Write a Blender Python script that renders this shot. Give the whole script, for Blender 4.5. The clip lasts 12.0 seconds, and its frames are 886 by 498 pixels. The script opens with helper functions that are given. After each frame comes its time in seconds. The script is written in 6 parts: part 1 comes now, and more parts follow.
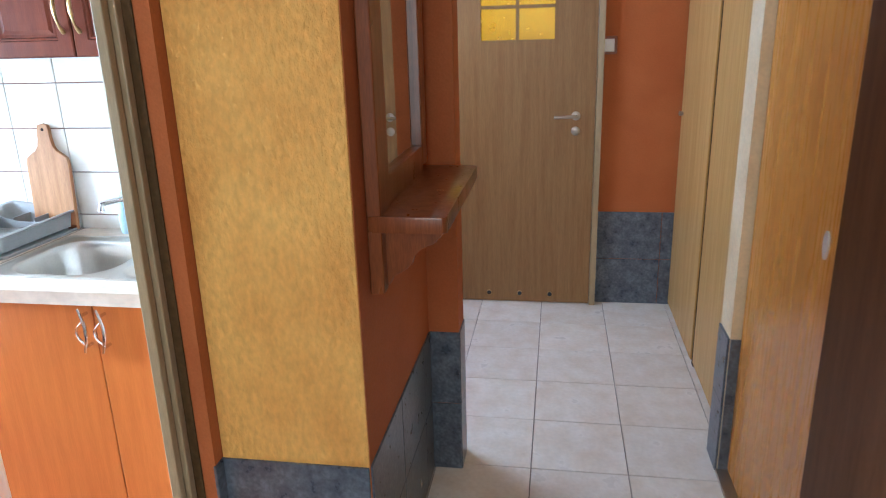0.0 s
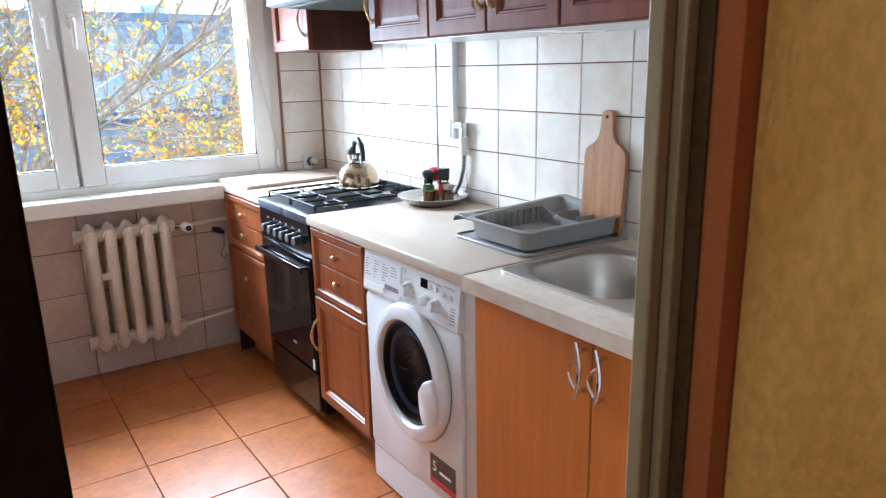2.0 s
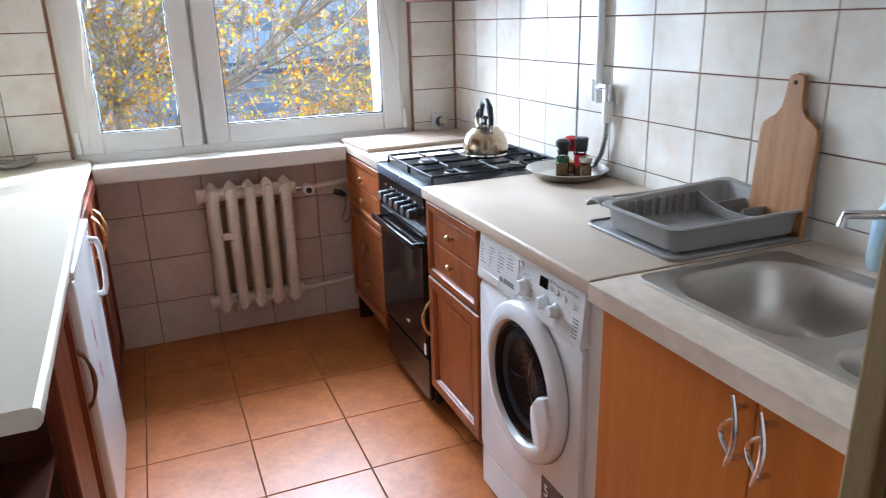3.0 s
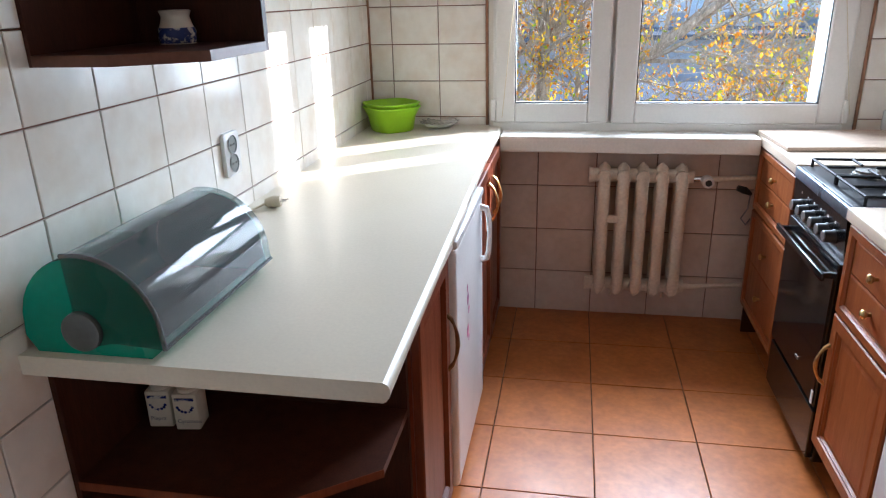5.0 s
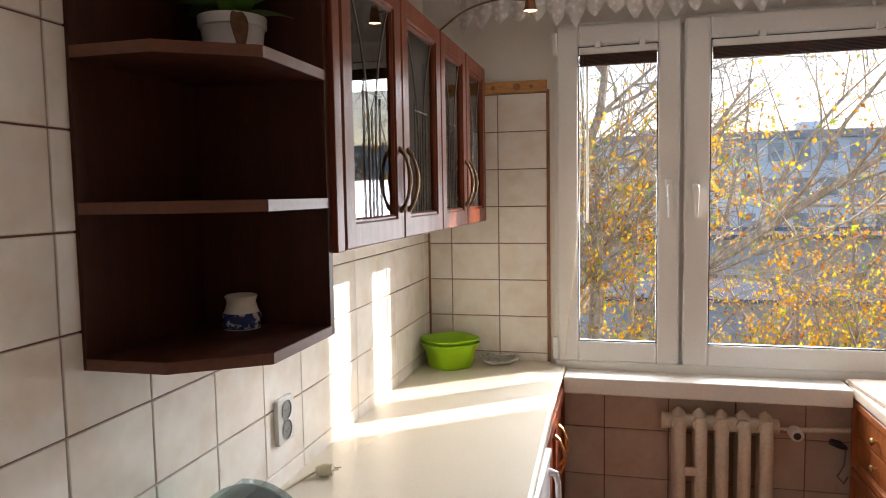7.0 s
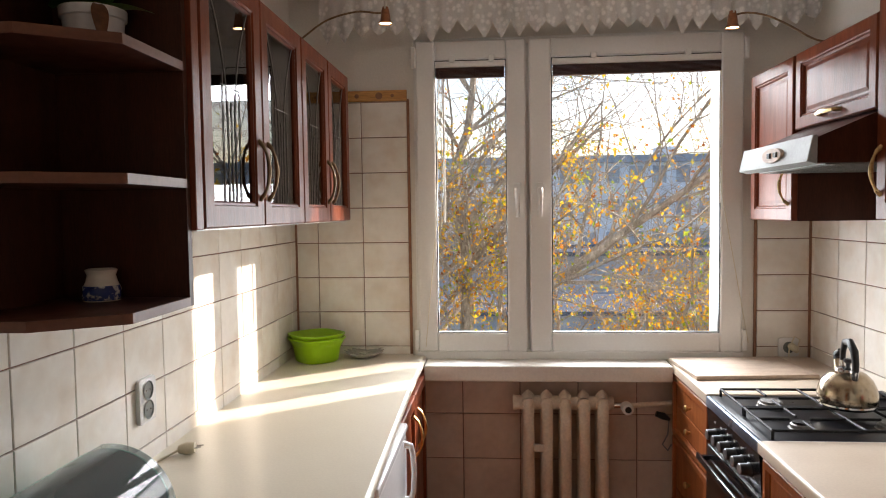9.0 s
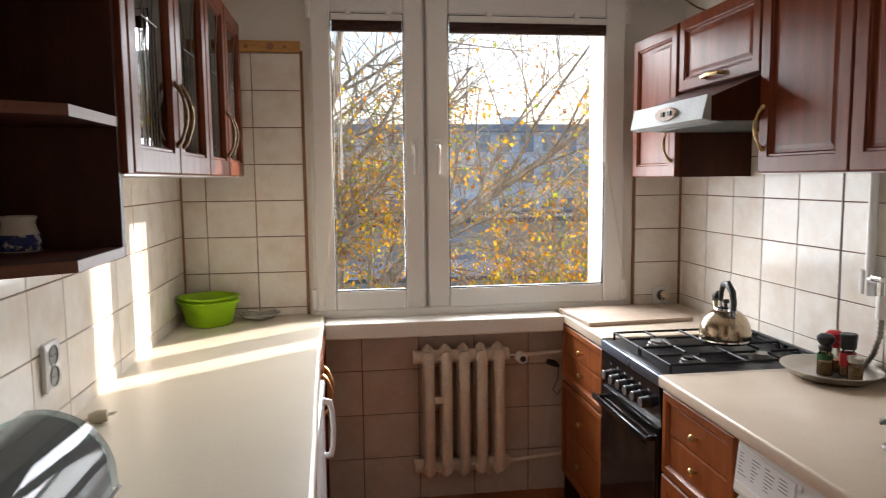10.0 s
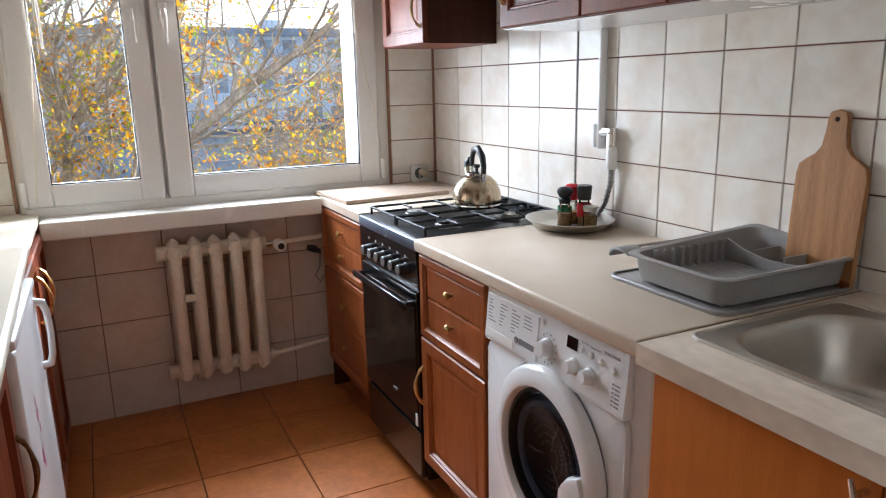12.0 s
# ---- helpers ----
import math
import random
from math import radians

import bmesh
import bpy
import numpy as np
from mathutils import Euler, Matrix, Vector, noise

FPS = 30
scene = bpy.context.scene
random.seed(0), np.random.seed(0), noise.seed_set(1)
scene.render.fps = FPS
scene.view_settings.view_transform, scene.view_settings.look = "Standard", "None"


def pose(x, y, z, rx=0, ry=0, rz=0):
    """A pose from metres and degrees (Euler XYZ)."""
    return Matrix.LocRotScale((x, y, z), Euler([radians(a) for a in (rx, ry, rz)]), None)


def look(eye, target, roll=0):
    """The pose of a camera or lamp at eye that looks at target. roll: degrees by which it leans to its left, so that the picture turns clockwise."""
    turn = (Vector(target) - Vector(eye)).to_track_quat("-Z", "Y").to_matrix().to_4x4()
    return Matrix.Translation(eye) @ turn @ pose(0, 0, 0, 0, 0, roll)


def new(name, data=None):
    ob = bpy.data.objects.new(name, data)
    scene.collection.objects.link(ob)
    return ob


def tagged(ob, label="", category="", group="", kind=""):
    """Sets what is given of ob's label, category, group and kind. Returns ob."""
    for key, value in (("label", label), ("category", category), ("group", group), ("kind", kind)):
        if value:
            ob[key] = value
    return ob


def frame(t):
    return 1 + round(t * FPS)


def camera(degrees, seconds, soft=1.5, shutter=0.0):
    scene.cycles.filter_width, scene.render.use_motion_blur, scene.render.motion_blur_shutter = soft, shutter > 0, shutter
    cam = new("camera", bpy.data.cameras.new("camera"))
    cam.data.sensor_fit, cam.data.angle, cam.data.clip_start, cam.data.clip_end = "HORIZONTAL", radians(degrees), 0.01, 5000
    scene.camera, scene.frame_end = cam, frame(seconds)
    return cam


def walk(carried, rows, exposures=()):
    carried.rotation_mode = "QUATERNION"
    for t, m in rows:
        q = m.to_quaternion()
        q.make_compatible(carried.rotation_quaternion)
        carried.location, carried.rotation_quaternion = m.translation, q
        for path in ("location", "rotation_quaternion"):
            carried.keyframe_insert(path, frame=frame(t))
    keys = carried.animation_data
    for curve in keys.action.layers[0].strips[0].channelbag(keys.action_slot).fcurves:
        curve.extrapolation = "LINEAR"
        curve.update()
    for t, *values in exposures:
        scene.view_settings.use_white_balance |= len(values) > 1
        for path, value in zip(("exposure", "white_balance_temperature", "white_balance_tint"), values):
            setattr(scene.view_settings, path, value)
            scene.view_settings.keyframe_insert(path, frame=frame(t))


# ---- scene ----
cam = camera(64.7, 12.0, 1.0, 0.2)
PATH = [
    (0, (0.019, 0.177, 1.534), (1.902, 0.492, 0.937), -1.6),
    (0.5, (0.234, 0.262, 1.518), (2.098, 0.744, 0.979), -1.6),
    (1, (0.425, 0.311, 1.491), (2.133, 1.23, 1.002), -1.4),
    (1.5, (0.532, 0.377, 1.429), (1.887, 1.773, 0.968), -1.2),
    (2, (0.627, 0.498, 1.387), (1.722, 2.096, 0.888), -1.2),
    (2.5, (0.734, 0.631, 1.377), (1.627, 2.332, 0.821), -1.3),
    (3, (0.848, 0.748, 1.396), (1.566, 2.509, 0.775), -1.6),
    (3.5, (0.922, 0.829, 1.4), (1.278, 2.684, 0.744), -1.4),
    (3.7, (0.93, 0.843, 1.403), (1.133, 2.717, 0.734), -1.5),
    (5.3, (0.882, 0.939, 1.467), (0.488, 2.777, 0.783), -1.5),
    (5.5, (0.866, 0.977, 1.496), (0.45, 2.825, 0.854), -1.5),
    (6, (0.823, 1.03, 1.564), (0.344, 2.941, 1.22), -1.0),
    (6.5, (0.795, 1.049, 1.606), (0.294, 2.975, 1.405), -1.1),
    (8.5, (0.972, 0.96, 1.575), (0.675, 2.935, 1.461), -0.9),
    (9, (0.922, 0.881, 1.527), (0.765, 2.872, 1.421), -0.8),
    (9.5, (0.83, 0.866, 1.495), (0.818, 2.861, 1.361), -0.9),
    (10, (0.709, 0.884, 1.481), (0.977, 2.856, 1.28), -0.6),
    (10.5, (0.779, 0.945, 1.386), (1.226, 2.877, 1.13), -0.8),
    (11, (0.811, 0.963, 1.349), (1.4, 2.842, 1.004), -1.0),
    (11.5, (0.822, 0.973, 1.323), (1.545, 2.793, 0.915), -1.1),
    (12, (0.813, 0.984, 1.328), (1.671, 2.731, 0.869), -1.2),
]
EXPOSURES = [(0, 3.5, 4780, 4), (1.0, 3.2, 4780, 4), (1.5, 2.65, 5100, 7), (2.0, 2.2, 5250, 8), (2.5, 2.05, 5300, 9), (3.0, 1.8, 5350, 10), (3.5, 1.58, 5450, 11), (5.5, 1.68, 5650, 12), (6.0, 1.52, 6400, 16), (6.5, 1.42, 6700, 17), (8.5, 1.2, 6800, 17), (9.5, 1.15, 6750, 17), (10.5, 1.05, 6800, 16), (11.0, 1.2, 6600, 15), (12, 1.46, 5950, 13)]
walk(cam, [(t, look(eye, target, roll)) for t, eye, target, roll in PATH], EXPOSURES)

# ---- light: low autumn sun from the window side, bright sky ----
SUN_WAY = Vector((1.0, 0.78, 0.54)).normalized()
world = bpy.data.worlds.new("sky")
world.use_nodes = True
scene.world = world
wn = world.node_tree
sky = wn.nodes.new("ShaderNodeTexSky")
sky.sky_type, sky.sun_disc = "NISHITA", False
sky.sun_elevation, sky.sun_rotation = math.asin(SUN_WAY.z), math.atan2(SUN_WAY.x, SUN_WAY.y)
sky.air_density, sky.dust_density = 1.0, 1.2
wn.links.new(sky.outputs[0], wn.nodes["Background"].inputs[0])
wn.nodes["Background"].inputs[1].default_value = 0.15
sun_data = bpy.data.lights.new("sun", "SUN")
sun_data.energy, sun_data.angle, sun_data.color = 5.0, radians(0.6), (1.0, 0.93, 0.82)
sun = new("sun", sun_data)
sun.matrix_world = look(SUN_WAY * 20, (0, 0, 0))


def area_light(name, eye, target, sx, sy, watts, color):
    d = bpy.data.lights.new(name, "AREA")
    d.shape, d.size, d.size_y, d.energy, d.color = "RECTANGLE", sx, sy, watts, color
    ob = new(name, d)
    ob.matrix_world = look(eye, target)
    return ob


area_light("far_room_daylight", (5.2, 0.4, 1.9), (3.9, 0.4, 1.6), 1.2, 1.0, 0.35, (1.0, 0.98, 0.95))
# daylight of the sky at the window, and daylight of the rooms off the hall
area_light("window_daylight", (1.27, 5.6, 3.0), (1.2, 2.6, 1.0), 3.2, 1.5, 190, (0.86, 0.94, 1.0))
area_light("window_skylight", (1.2, 4.36, 1.34), (1.55, 1.0, 1.15), 1.3, 0.68, 15, (0.86, 0.94, 1.0))
area_light("hall_daylight", (-1.1, 0.35, 1.6), (2.0, 0.35, 1.1), 0.9, 1.7, 2.5, (1.0, 0.88, 0.70))
area_light("hall_end_daylight", (3.0, 1.5, 1.9), (2.9, -0.2, 0.3), 0.8, 0.8, 3.4, (0.92, 0.96, 1.0))


# ---- materials ----
def material(name, base, rough=0.5, metal=0.0, alt=None, scale=6.0, stretch=(1, 1, 1), fine=60.0, fine_amount=0.15,
             bump=0.0, bump_scale=80.0, coat=0.0, vary=0.0, rough_var=0.08, lo=0.35, hi=0.7, spec=0.5, trans=0.0, ior=1.45):
    """A surface with two scales of variation, in the object's own metres."""
    m = bpy.data.materials.new(name)
    m.use_nodes = True
    nt = m.node_tree
    n, l = nt.nodes, nt.links
    p = n["Principled BSDF"]
    tc = n.new("ShaderNodeTexCoord")
    mp = n.new("ShaderNodeMapping")
    mp.inputs["Scale"].default_value = stretch
    l.new(tc.outputs["Object"], mp.inputs[0])
    shift = n.new("ShaderNodeObjectInfo")
    add = n.new("ShaderNodeVectorMath")
    add.operation = "MULTIPLY_ADD"
    comb = n.new("ShaderNodeCombineXYZ")
    for k in range(3):
        l.new(shift.outputs["Random"], comb.inputs[k])
    l.new(comb.outputs[0], add.inputs[0])
    add.inputs[1].default_value = (17.0, 29.0, 41.0)
    l.new(mp.outputs[0], add.inputs[2])
    big = n.new("ShaderNodeTexNoise")
    big.inputs["Scale"].default_value, big.inputs["Detail"].default_value = scale, 5.0
    l.new(add.outputs[0], big.inputs["Vector"])
    ramp = n.new("ShaderNodeMapRange")
    ramp.inputs[1].default_value, ramp.inputs[2].default_value = lo, hi
    l.new(big.outputs[0], ramp.inputs[0])
    mix = n.new("ShaderNodeMix")
    mix.data_type = "RGBA"
    mix.inputs[6].default_value = (*base, 1)
    mix.inputs[7].default_value = (*(alt or [c * 0.86 for c in base]), 1)
    l.new(ramp.outputs[0], mix.inputs[0])
    small = n.new("ShaderNodeTexNoise")
    small.inputs["Scale"].default_value, small.inputs["Detail"].default_value = fine, 3.0
    l.new(add.outputs[0], small.inputs["Vector"])
    val = n.new("ShaderNodeMapRange")
    val.inputs[3].default_value, val.inputs[4].default_value = 1 - fine_amount, 1 + fine_amount
    val.inputs[1].default_value, val.inputs[2].default_value = 0.3, 0.7
    l.new(small.outputs[0], val.inputs[0])
    hsv = n.new("ShaderNodeHueSaturation")
    l.new(mix.outputs[2], hsv.inputs["Color"])
    last = val.outputs[0]
    if vary:
        r = n.new("ShaderNodeMapRange")
        r.inputs[3].default_value, r.inputs[4].default_value = 1 - vary, 1 + vary
        l.new(shift.outputs["Random"], r.inputs[0])
        mul = n.new("ShaderNodeMath")
        mul.operation = "MULTIPLY"
        l.new(last, mul.inputs[0])
        l.new(r.outputs[0], mul.inputs[1])
        last = mul.outputs[0]
    l.new(last, hsv.inputs["Value"])
    l.new(hsv.outputs[0], p.inputs["Base Color"])
    rr = n.new("ShaderNodeMapRange")
    rr.inputs[3].default_value, rr.inputs[4].default_value = max(0.0, rough - rough_var), min(1.0, rough + rough_var)
    l.new(big.outputs[0], rr.inputs[0])
    l.new(rr.outputs[0], p.inputs["Roughness"])
    p.inputs["Metallic"].default_value, p.inputs["Coat Weight"].default_value = metal, coat
    p.inputs["Coat Roughness"].default_value = 0.12
    p.inputs["Specular IOR Level"].default_value, p.inputs["IOR"].default_value = spec, ior
    p.inputs["Transmission Weight"].default_value = trans
    if bump:
        bn = n.new("ShaderNodeTexNoise")
        bn.inputs["Scale"].default_value, bn.inputs["Detail"].default_value = bump_scale, 4.0
        l.new(add.outputs[0], bn.inputs["Vector"])
        b = n.new("ShaderNodeBump")
        b.inputs["Strength"].default_value, b.inputs["Distance"].default_value = 1.0, bump
        l.new(bn.outputs[0], b.inputs["Height"])
        l.new(b.outputs[0], p.inputs["Normal"])
    return m


def glass_material(name, color, rough=0.0, gloss=1.45):
    """A thin pane: mostly clear, with a mirror reflection that grows at grazing angles."""
    m = bpy.data.materials.new(name)
    m.use_nodes = True
    n, l = m.node_tree.nodes, m.node_tree.links
    n.remove(n["Principled BSDF"])
    clear, shine, mix, fres = n.new("ShaderNodeBsdfTransparent"), n.new("ShaderNodeBsdfGlossy"), n.new("ShaderNodeMixShader"), n.new("ShaderNodeFresnel")
    clear.inputs[0].default_value = (*color, 1)
    shine.inputs["Roughness"].default_value = rough
    fres.inputs[0].default_value = gloss
    l.new(fres.outputs[0], mix.inputs[0])
    l.new(clear.outputs[0], mix.inputs[1])
    l.new(shine.outputs[0], mix.inputs[2])
    l.new(mix.outputs[0], n["Material Output"].inputs[0])
    return m


def glow(name, color, strength):
    m = bpy.data.materials.new(name)
    m.use_nodes = True
    p = m.node_tree.nodes["Principled BSDF"]
    p.inputs["Base Color"].default_value = (*color, 1)
    p.inputs["Emission Color"].default_value, p.inputs["Emission Strength"].default_value = (*color, 1), strength
    return m


M_TILE = material("cream_glazed_tile", (0.83, 0.79, 0.72), 0.15, rough_var=0.05, spec=0.29, alt=(0.72, 0.62, 0.51), scale=9, fine=30, fine_amount=0.03, vary=0.03, bump=0.0006, bump_scale=14, lo=0.42, hi=0.78)
M_TILE_LOW = material("beige_glazed_tile", (0.74, 0.63, 0.53), 0.2, alt=(0.68, 0.54, 0.43), scale=8, fine=40, fine_amount=0.04, vary=0.04, bump=0.0005, bump_scale=16)
M_GROUT = material("brown_grout", (0.25, 0.115, 0.075), 0.85, fine=200, fine_amount=0.3)
M_TERRA = material("terracotta_floor_tile", (0.46, 0.148, 0.034), 0.36, spec=0.42, alt=(0.37, 0.112, 0.026), scale=11, fine=45, fine_amount=0.12, vary=0.07, bump=0.0006, bump_scale=25)
M_GROUT_FLOOR = material("dark_floor_grout", (0.10, 0.05, 0.03), 0.9, fine=150, fine_amount=0.3)
M_HALL_TILE = material("pale_hall_tile", (0.78, 0.75, 0.69), 0.3, alt=(0.68, 0.61, 0.51), scale=9, fine=60, fine_amount=0.05, vary=0.04, bump=0.0004, bump_scale=30)
M_HALL_GROUT = material("grey_hall_grout", (0.22, 0.19, 0.16), 0.9, fine=150, fine_amount=0.2)
M_DADO = material("slate_dado_tile", (0.075, 0.09, 0.115), 0.3, alt=(0.15, 0.17, 0.2), scale=24, fine=90, fine_amount=0.3, bump=0.0006, bump_scale=70)
M_PLASTER = material("white_plaster", (0.80, 0.765, 0.70), 0.85, alt=(0.75, 0.71, 0.64), scale=2.5, fine=120, fine_amount=0.03, bump=0.0008, bump_scale=140)
M_ORANGE = material("orange_wall_paint", (0.46, 0.140, 0.032), 0.75, alt=(0.39, 0.11, 0.024), scale=3, fine=150, fine_amount=0.06, bump=0.0015, bump_scale=90)
M_YELLOW = material("yellow_rubbed_plaster", (0.84, 0.50, 0.115), 0.65, alt=(0.72, 0.38, 0.075), scale=7, stretch=(1, 1, 0.6), fine=70, fine_amount=0.1, bump=0.010, bump_scale=75)
M_CHERRY = material("cherry_stained_wood", (0.185, 0.042, 0.015), 0.36, alt=(0.125, 0.027, 0.010), scale=5, stretch=(6, 6, 0.7), fine=55, fine_amount=0.09, coat=0.0, spec=0.3, bump=0.0004, bump_scale=60)
M_BASEWOOD = material("honey_brown_wood", (0.32, 0.092, 0.022), 0.42, alt=(0.24, 0.06, 0.013), scale=7, stretch=(6, 6, 0.7), fine=55, fine_amount=0.14, coat=0.06, bump=0.0004, bump_scale=60)
M_DARKWOOD = material("dark_brown_board", (0.066, 0.020, 0.010), 0.45, alt=(0.048, 0.014, 0.007), spec=0.25, scale=6, stretch=(5, 5, 0.6), fine=60, fine_amount=0.2)
M_SHELF_EDGE = material("brown_board_edge", (0.15, 0.062, 0.040), 0.4, fine=90, fine_amount=0.12)
M_SINKWOOD = material("orange_alder_laminate", (0.55, 0.172, 0.032), 0.34, alt=(0.48, 0.140, 0.024), scale=5, stretch=(7, 7, 0.5), fine=60, fine_amount=0.05, coat=0.04, spec=0.35)
M_OAK = material("oak_veneer", (0.28, 0.158, 0.055), 0.45, alt=(0.23, 0.122, 0.04), scale=7, stretch=(7, 7, 0.35), fine=70, fine_amount=0.12, bump=0.0003, bump_scale=90)
M_OAK_PALE = material("pale_oak_veneer", (0.60, 0.39, 0.13), 0.42, alt=(0.50, 0.30, 0.09), scale=7, stretch=(7, 7, 0.35), fine=70, fine_amount=0.08, coat=0.1)
M_OAK_GLOSS = material("varnished_oak_panel", (0.66, 0.31, 0.045), 0.28, alt=(0.48, 0.19, 0.025), scale=6, stretch=(8, 8, 0.4), fine=70, fine_amount=0.12, coat=0.15)
M_CREAM = material("pale_cream_paint", (0.80, 0.68, 0.44), 0.7, alt=(0.74, 0.60, 0.36), scale=6, fine=90, fine_amount=0.06)
M_ALU = material("pale_satin_metal", (0.82, 0.82, 0.80), 0.4, 0.5, fine=90, fine_amount=0.05)
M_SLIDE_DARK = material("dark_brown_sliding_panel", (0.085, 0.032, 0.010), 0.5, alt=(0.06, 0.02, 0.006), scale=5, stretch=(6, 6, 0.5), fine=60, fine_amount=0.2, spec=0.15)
M_BRONZE = material("dark_bronze", (0.26, 0.18, 0.10), 0.32, 0.9, alt=(0.16, 0.10, 0.05), scale=50, fine=150, fine_amount=0.2)
M_FRAME_DARK = material("dark_brown_door_edge", (0.026, 0.013, 0.006), 0.7, spec=0.08, fine=70, fine_amount=0.2)
M_JAMB = material("dark_olive_jamb_edge", (0.085, 0.048, 0.016), 0.6, spec=0.2, fine=70, fine_amount=0.2)
M_CASING = material("olive_beige_door_casing", (0.38, 0.30, 0.17), 0.42, alt=(0.32, 0.245, 0.13), scale=5, stretch=(5, 5, 0.5), fine=80, fine_amount=0.1)
M_MIRRORWOOD = material("brown_varnished_pine", (0.24, 0.075, 0.02), 0.3, alt=(0.17, 0.048, 0.012), scale=6, stretch=(6, 6, 0.6), fine=60, fine_amount=0.18, coat=0.4)
M_TRIM = material("brown_tile_trim", (0.30, 0.145, 0.075), 0.45, fine=60, fine_amount=0.15)
M_PINE = material("knotty_pine_border", (0.62, 0.33, 0.11), 0.45, alt=(0.46, 0.21, 0.06), scale=14, stretch=(0.6, 4, 5), fine=40, fine_amount=0.2)
M_COUNTER_W = material("ivory_laminate_worktop", (0.74, 0.68, 0.56), 0.3, alt=(0.70, 0.635, 0.51), scale=4, fine=140, fine_amount=0.03, bump=0.0002, bump_scale=200, rough_var=0.03, lo=0.25, hi=0.95)
M_COUNTER_B = material("beige_laminate_worktop", (0.66, 0.55, 0.43), 0.35, alt=(0.61, 0.495, 0.38), scale=5, fine=140, fine_amount=0.04, bump=0.0002, bump_scale=200)
M_COUNTER_S = material("marbled_beige_worktop", (0.72, 0.61, 0.49), 0.35, alt=(0.55, 0.43, 0.32), scale=9, stretch=(1, 0.6, 1), fine=50, fine_amount=0.08)
M_STEEL = material("brushed_steel", (0.52, 0.485, 0.435), 0.36, 1.0, fine=120, stretch=(1, 3, 1), fine_amount=0.04, rough_var=0.03)
M_CHROME = material("polished_chrome", (0.75, 0.74, 0.72), 0.12, 1.0, fine=30, fine_amount=0.03, rough_var=0.05)
M_KETTLE = material("worn_polished_steel", (0.42, 0.35, 0.26), 0.2, 1.0, alt=(0.52, 0.40, 0.26), scale=14, fine=60, fine_amount=0.15, rough_var=0.1)
M_BRASS = material("aged_brass", (0.62, 0.44, 0.20), 0.3, 1.0, alt=(0.38, 0.25, 0.1), scale=60, fine=200, fine_amount=0.2)
M_WHITE = material("white_enamel", (0.80, 0.80, 0.79), 0.25, alt=(0.77, 0.77, 0.76), scale=3, fine=80, fine_amount=0.02, coat=0.2)
M_PVC = material("white_window_plastic", (0.82, 0.81, 0.78), 0.35, alt=(0.78, 0.77, 0.73), scale=3, fine=90, fine_amount=0.02)
M_SILL = material("white_painted_sill", (0.82, 0.79, 0.72), 0.4, alt=(0.78, 0.74, 0.66), scale=6, fine=90, fine_amount=0.04, bump=0.0004, bump_scale=60)
M_RADIATOR = material("cream_radiator_paint", (0.80, 0.71, 0.58), 0.42, alt=(0.72, 0.62, 0.48), scale=9, fine=80, fine_amount=0.08, bump=0.0008, bump_scale=60)
M_BLACK = material("black_enamel", (0.012, 0.012, 0.014), 0.18, fine=60, fine_amount=0.2, coat=0.3)
M_BLACK_GLASS = material("black_oven_glass", (0.008, 0.007, 0.007), 0.06, fine=30, fine_amount=0.1, rough_var=0.02, coat=0.5)
M_IRON = material("matt_black_iron", (0.014, 0.014, 0.014), 0.55, spec=0.25, fine=150, fine_amount=0.4, bump=0.0004, bump_scale=150)
M_BURNER = material("grey_burner_metal", (0.33, 0.32, 0.30), 0.45, 0.8, fine=100, fine_amount=0.2)
M_KNOB_GREY = material("grey_satin_knob", (0.33, 0.33, 0.34), 0.35, 0.6, fine=100, fine_amount=0.1)
M_BLACK_PLASTIC = material("black_plastic", (0.02, 0.02, 0.02), 0.4, fine=80, fine_amount=0.2)
M_GREY_PLASTIC = material("grey_plastic", (0.30, 0.285, 0.268), 0.4, alt=(0.27, 0.256, 0.24), scale=6, fine=120, fine_amount=0.05)
M_LIME = material("lime_green_plastic", (0.33, 0.62, 0.012), 0.3, alt=(0.29, 0.56, 0.01), scale=4, fine=60, fine_amount=0.03, spec=0.4)
M_GREEN = material("emerald_green_plastic", (0.01, 0.30, 0.20), 0.28, alt=(0.008, 0.25, 0.165), scale=5, fine=60, fine_amount=0.05)
M_BOARD = material("beech_board", (0.46, 0.225, 0.085), 0.5, alt=(0.32, 0.14, 0.05), scale=5, stretch=(9, 9, 0.6), fine=60, fine_amount=0.15, bump=0.0003, bump_scale=80)
M_CUTBOARD = material("worn_pale_board", (0.50, 0.39, 0.30), 0.5, alt=(0.43, 0.32, 0.24), scale=9, stretch=(0.8, 3, 1), fine=60, fine_amount=0.12, bump=0.0004, bump_scale=60)
M_CERAMIC = material("white_glazed_ceramic", (0.78, 0.72, 0.60), 0.18, fine=60, fine_amount=0.05, coat=0.3)
M_BLUE = material("blue_glaze", (0.02, 0.04, 0.17), 0.2, alt=(0.62, 0.60, 0.56), scale=75, lo=0.52, hi=0.6, fine=60, fine_amount=0.1)
M_RED = material("red_plastic", (0.55, 0.02, 0.03), 0.35, fine=60, fine_amount=0.05)
M_SPICE = material("brown_spice", (0.42, 0.24, 0.09), 0.6, alt=(0.24, 0.12, 0.04), scale=90, fine=220, fine_amount=0.4)
M_LACE = material("white_lace", (0.82, 0.80, 0.77), 0.8, fine=160, fine_amount=0.06)
M_BLIND = material("brown_blind_slat", (0.06, 0.022, 0.014), 0.5, spec=0.12, fine=60, fine_amount=0.15)
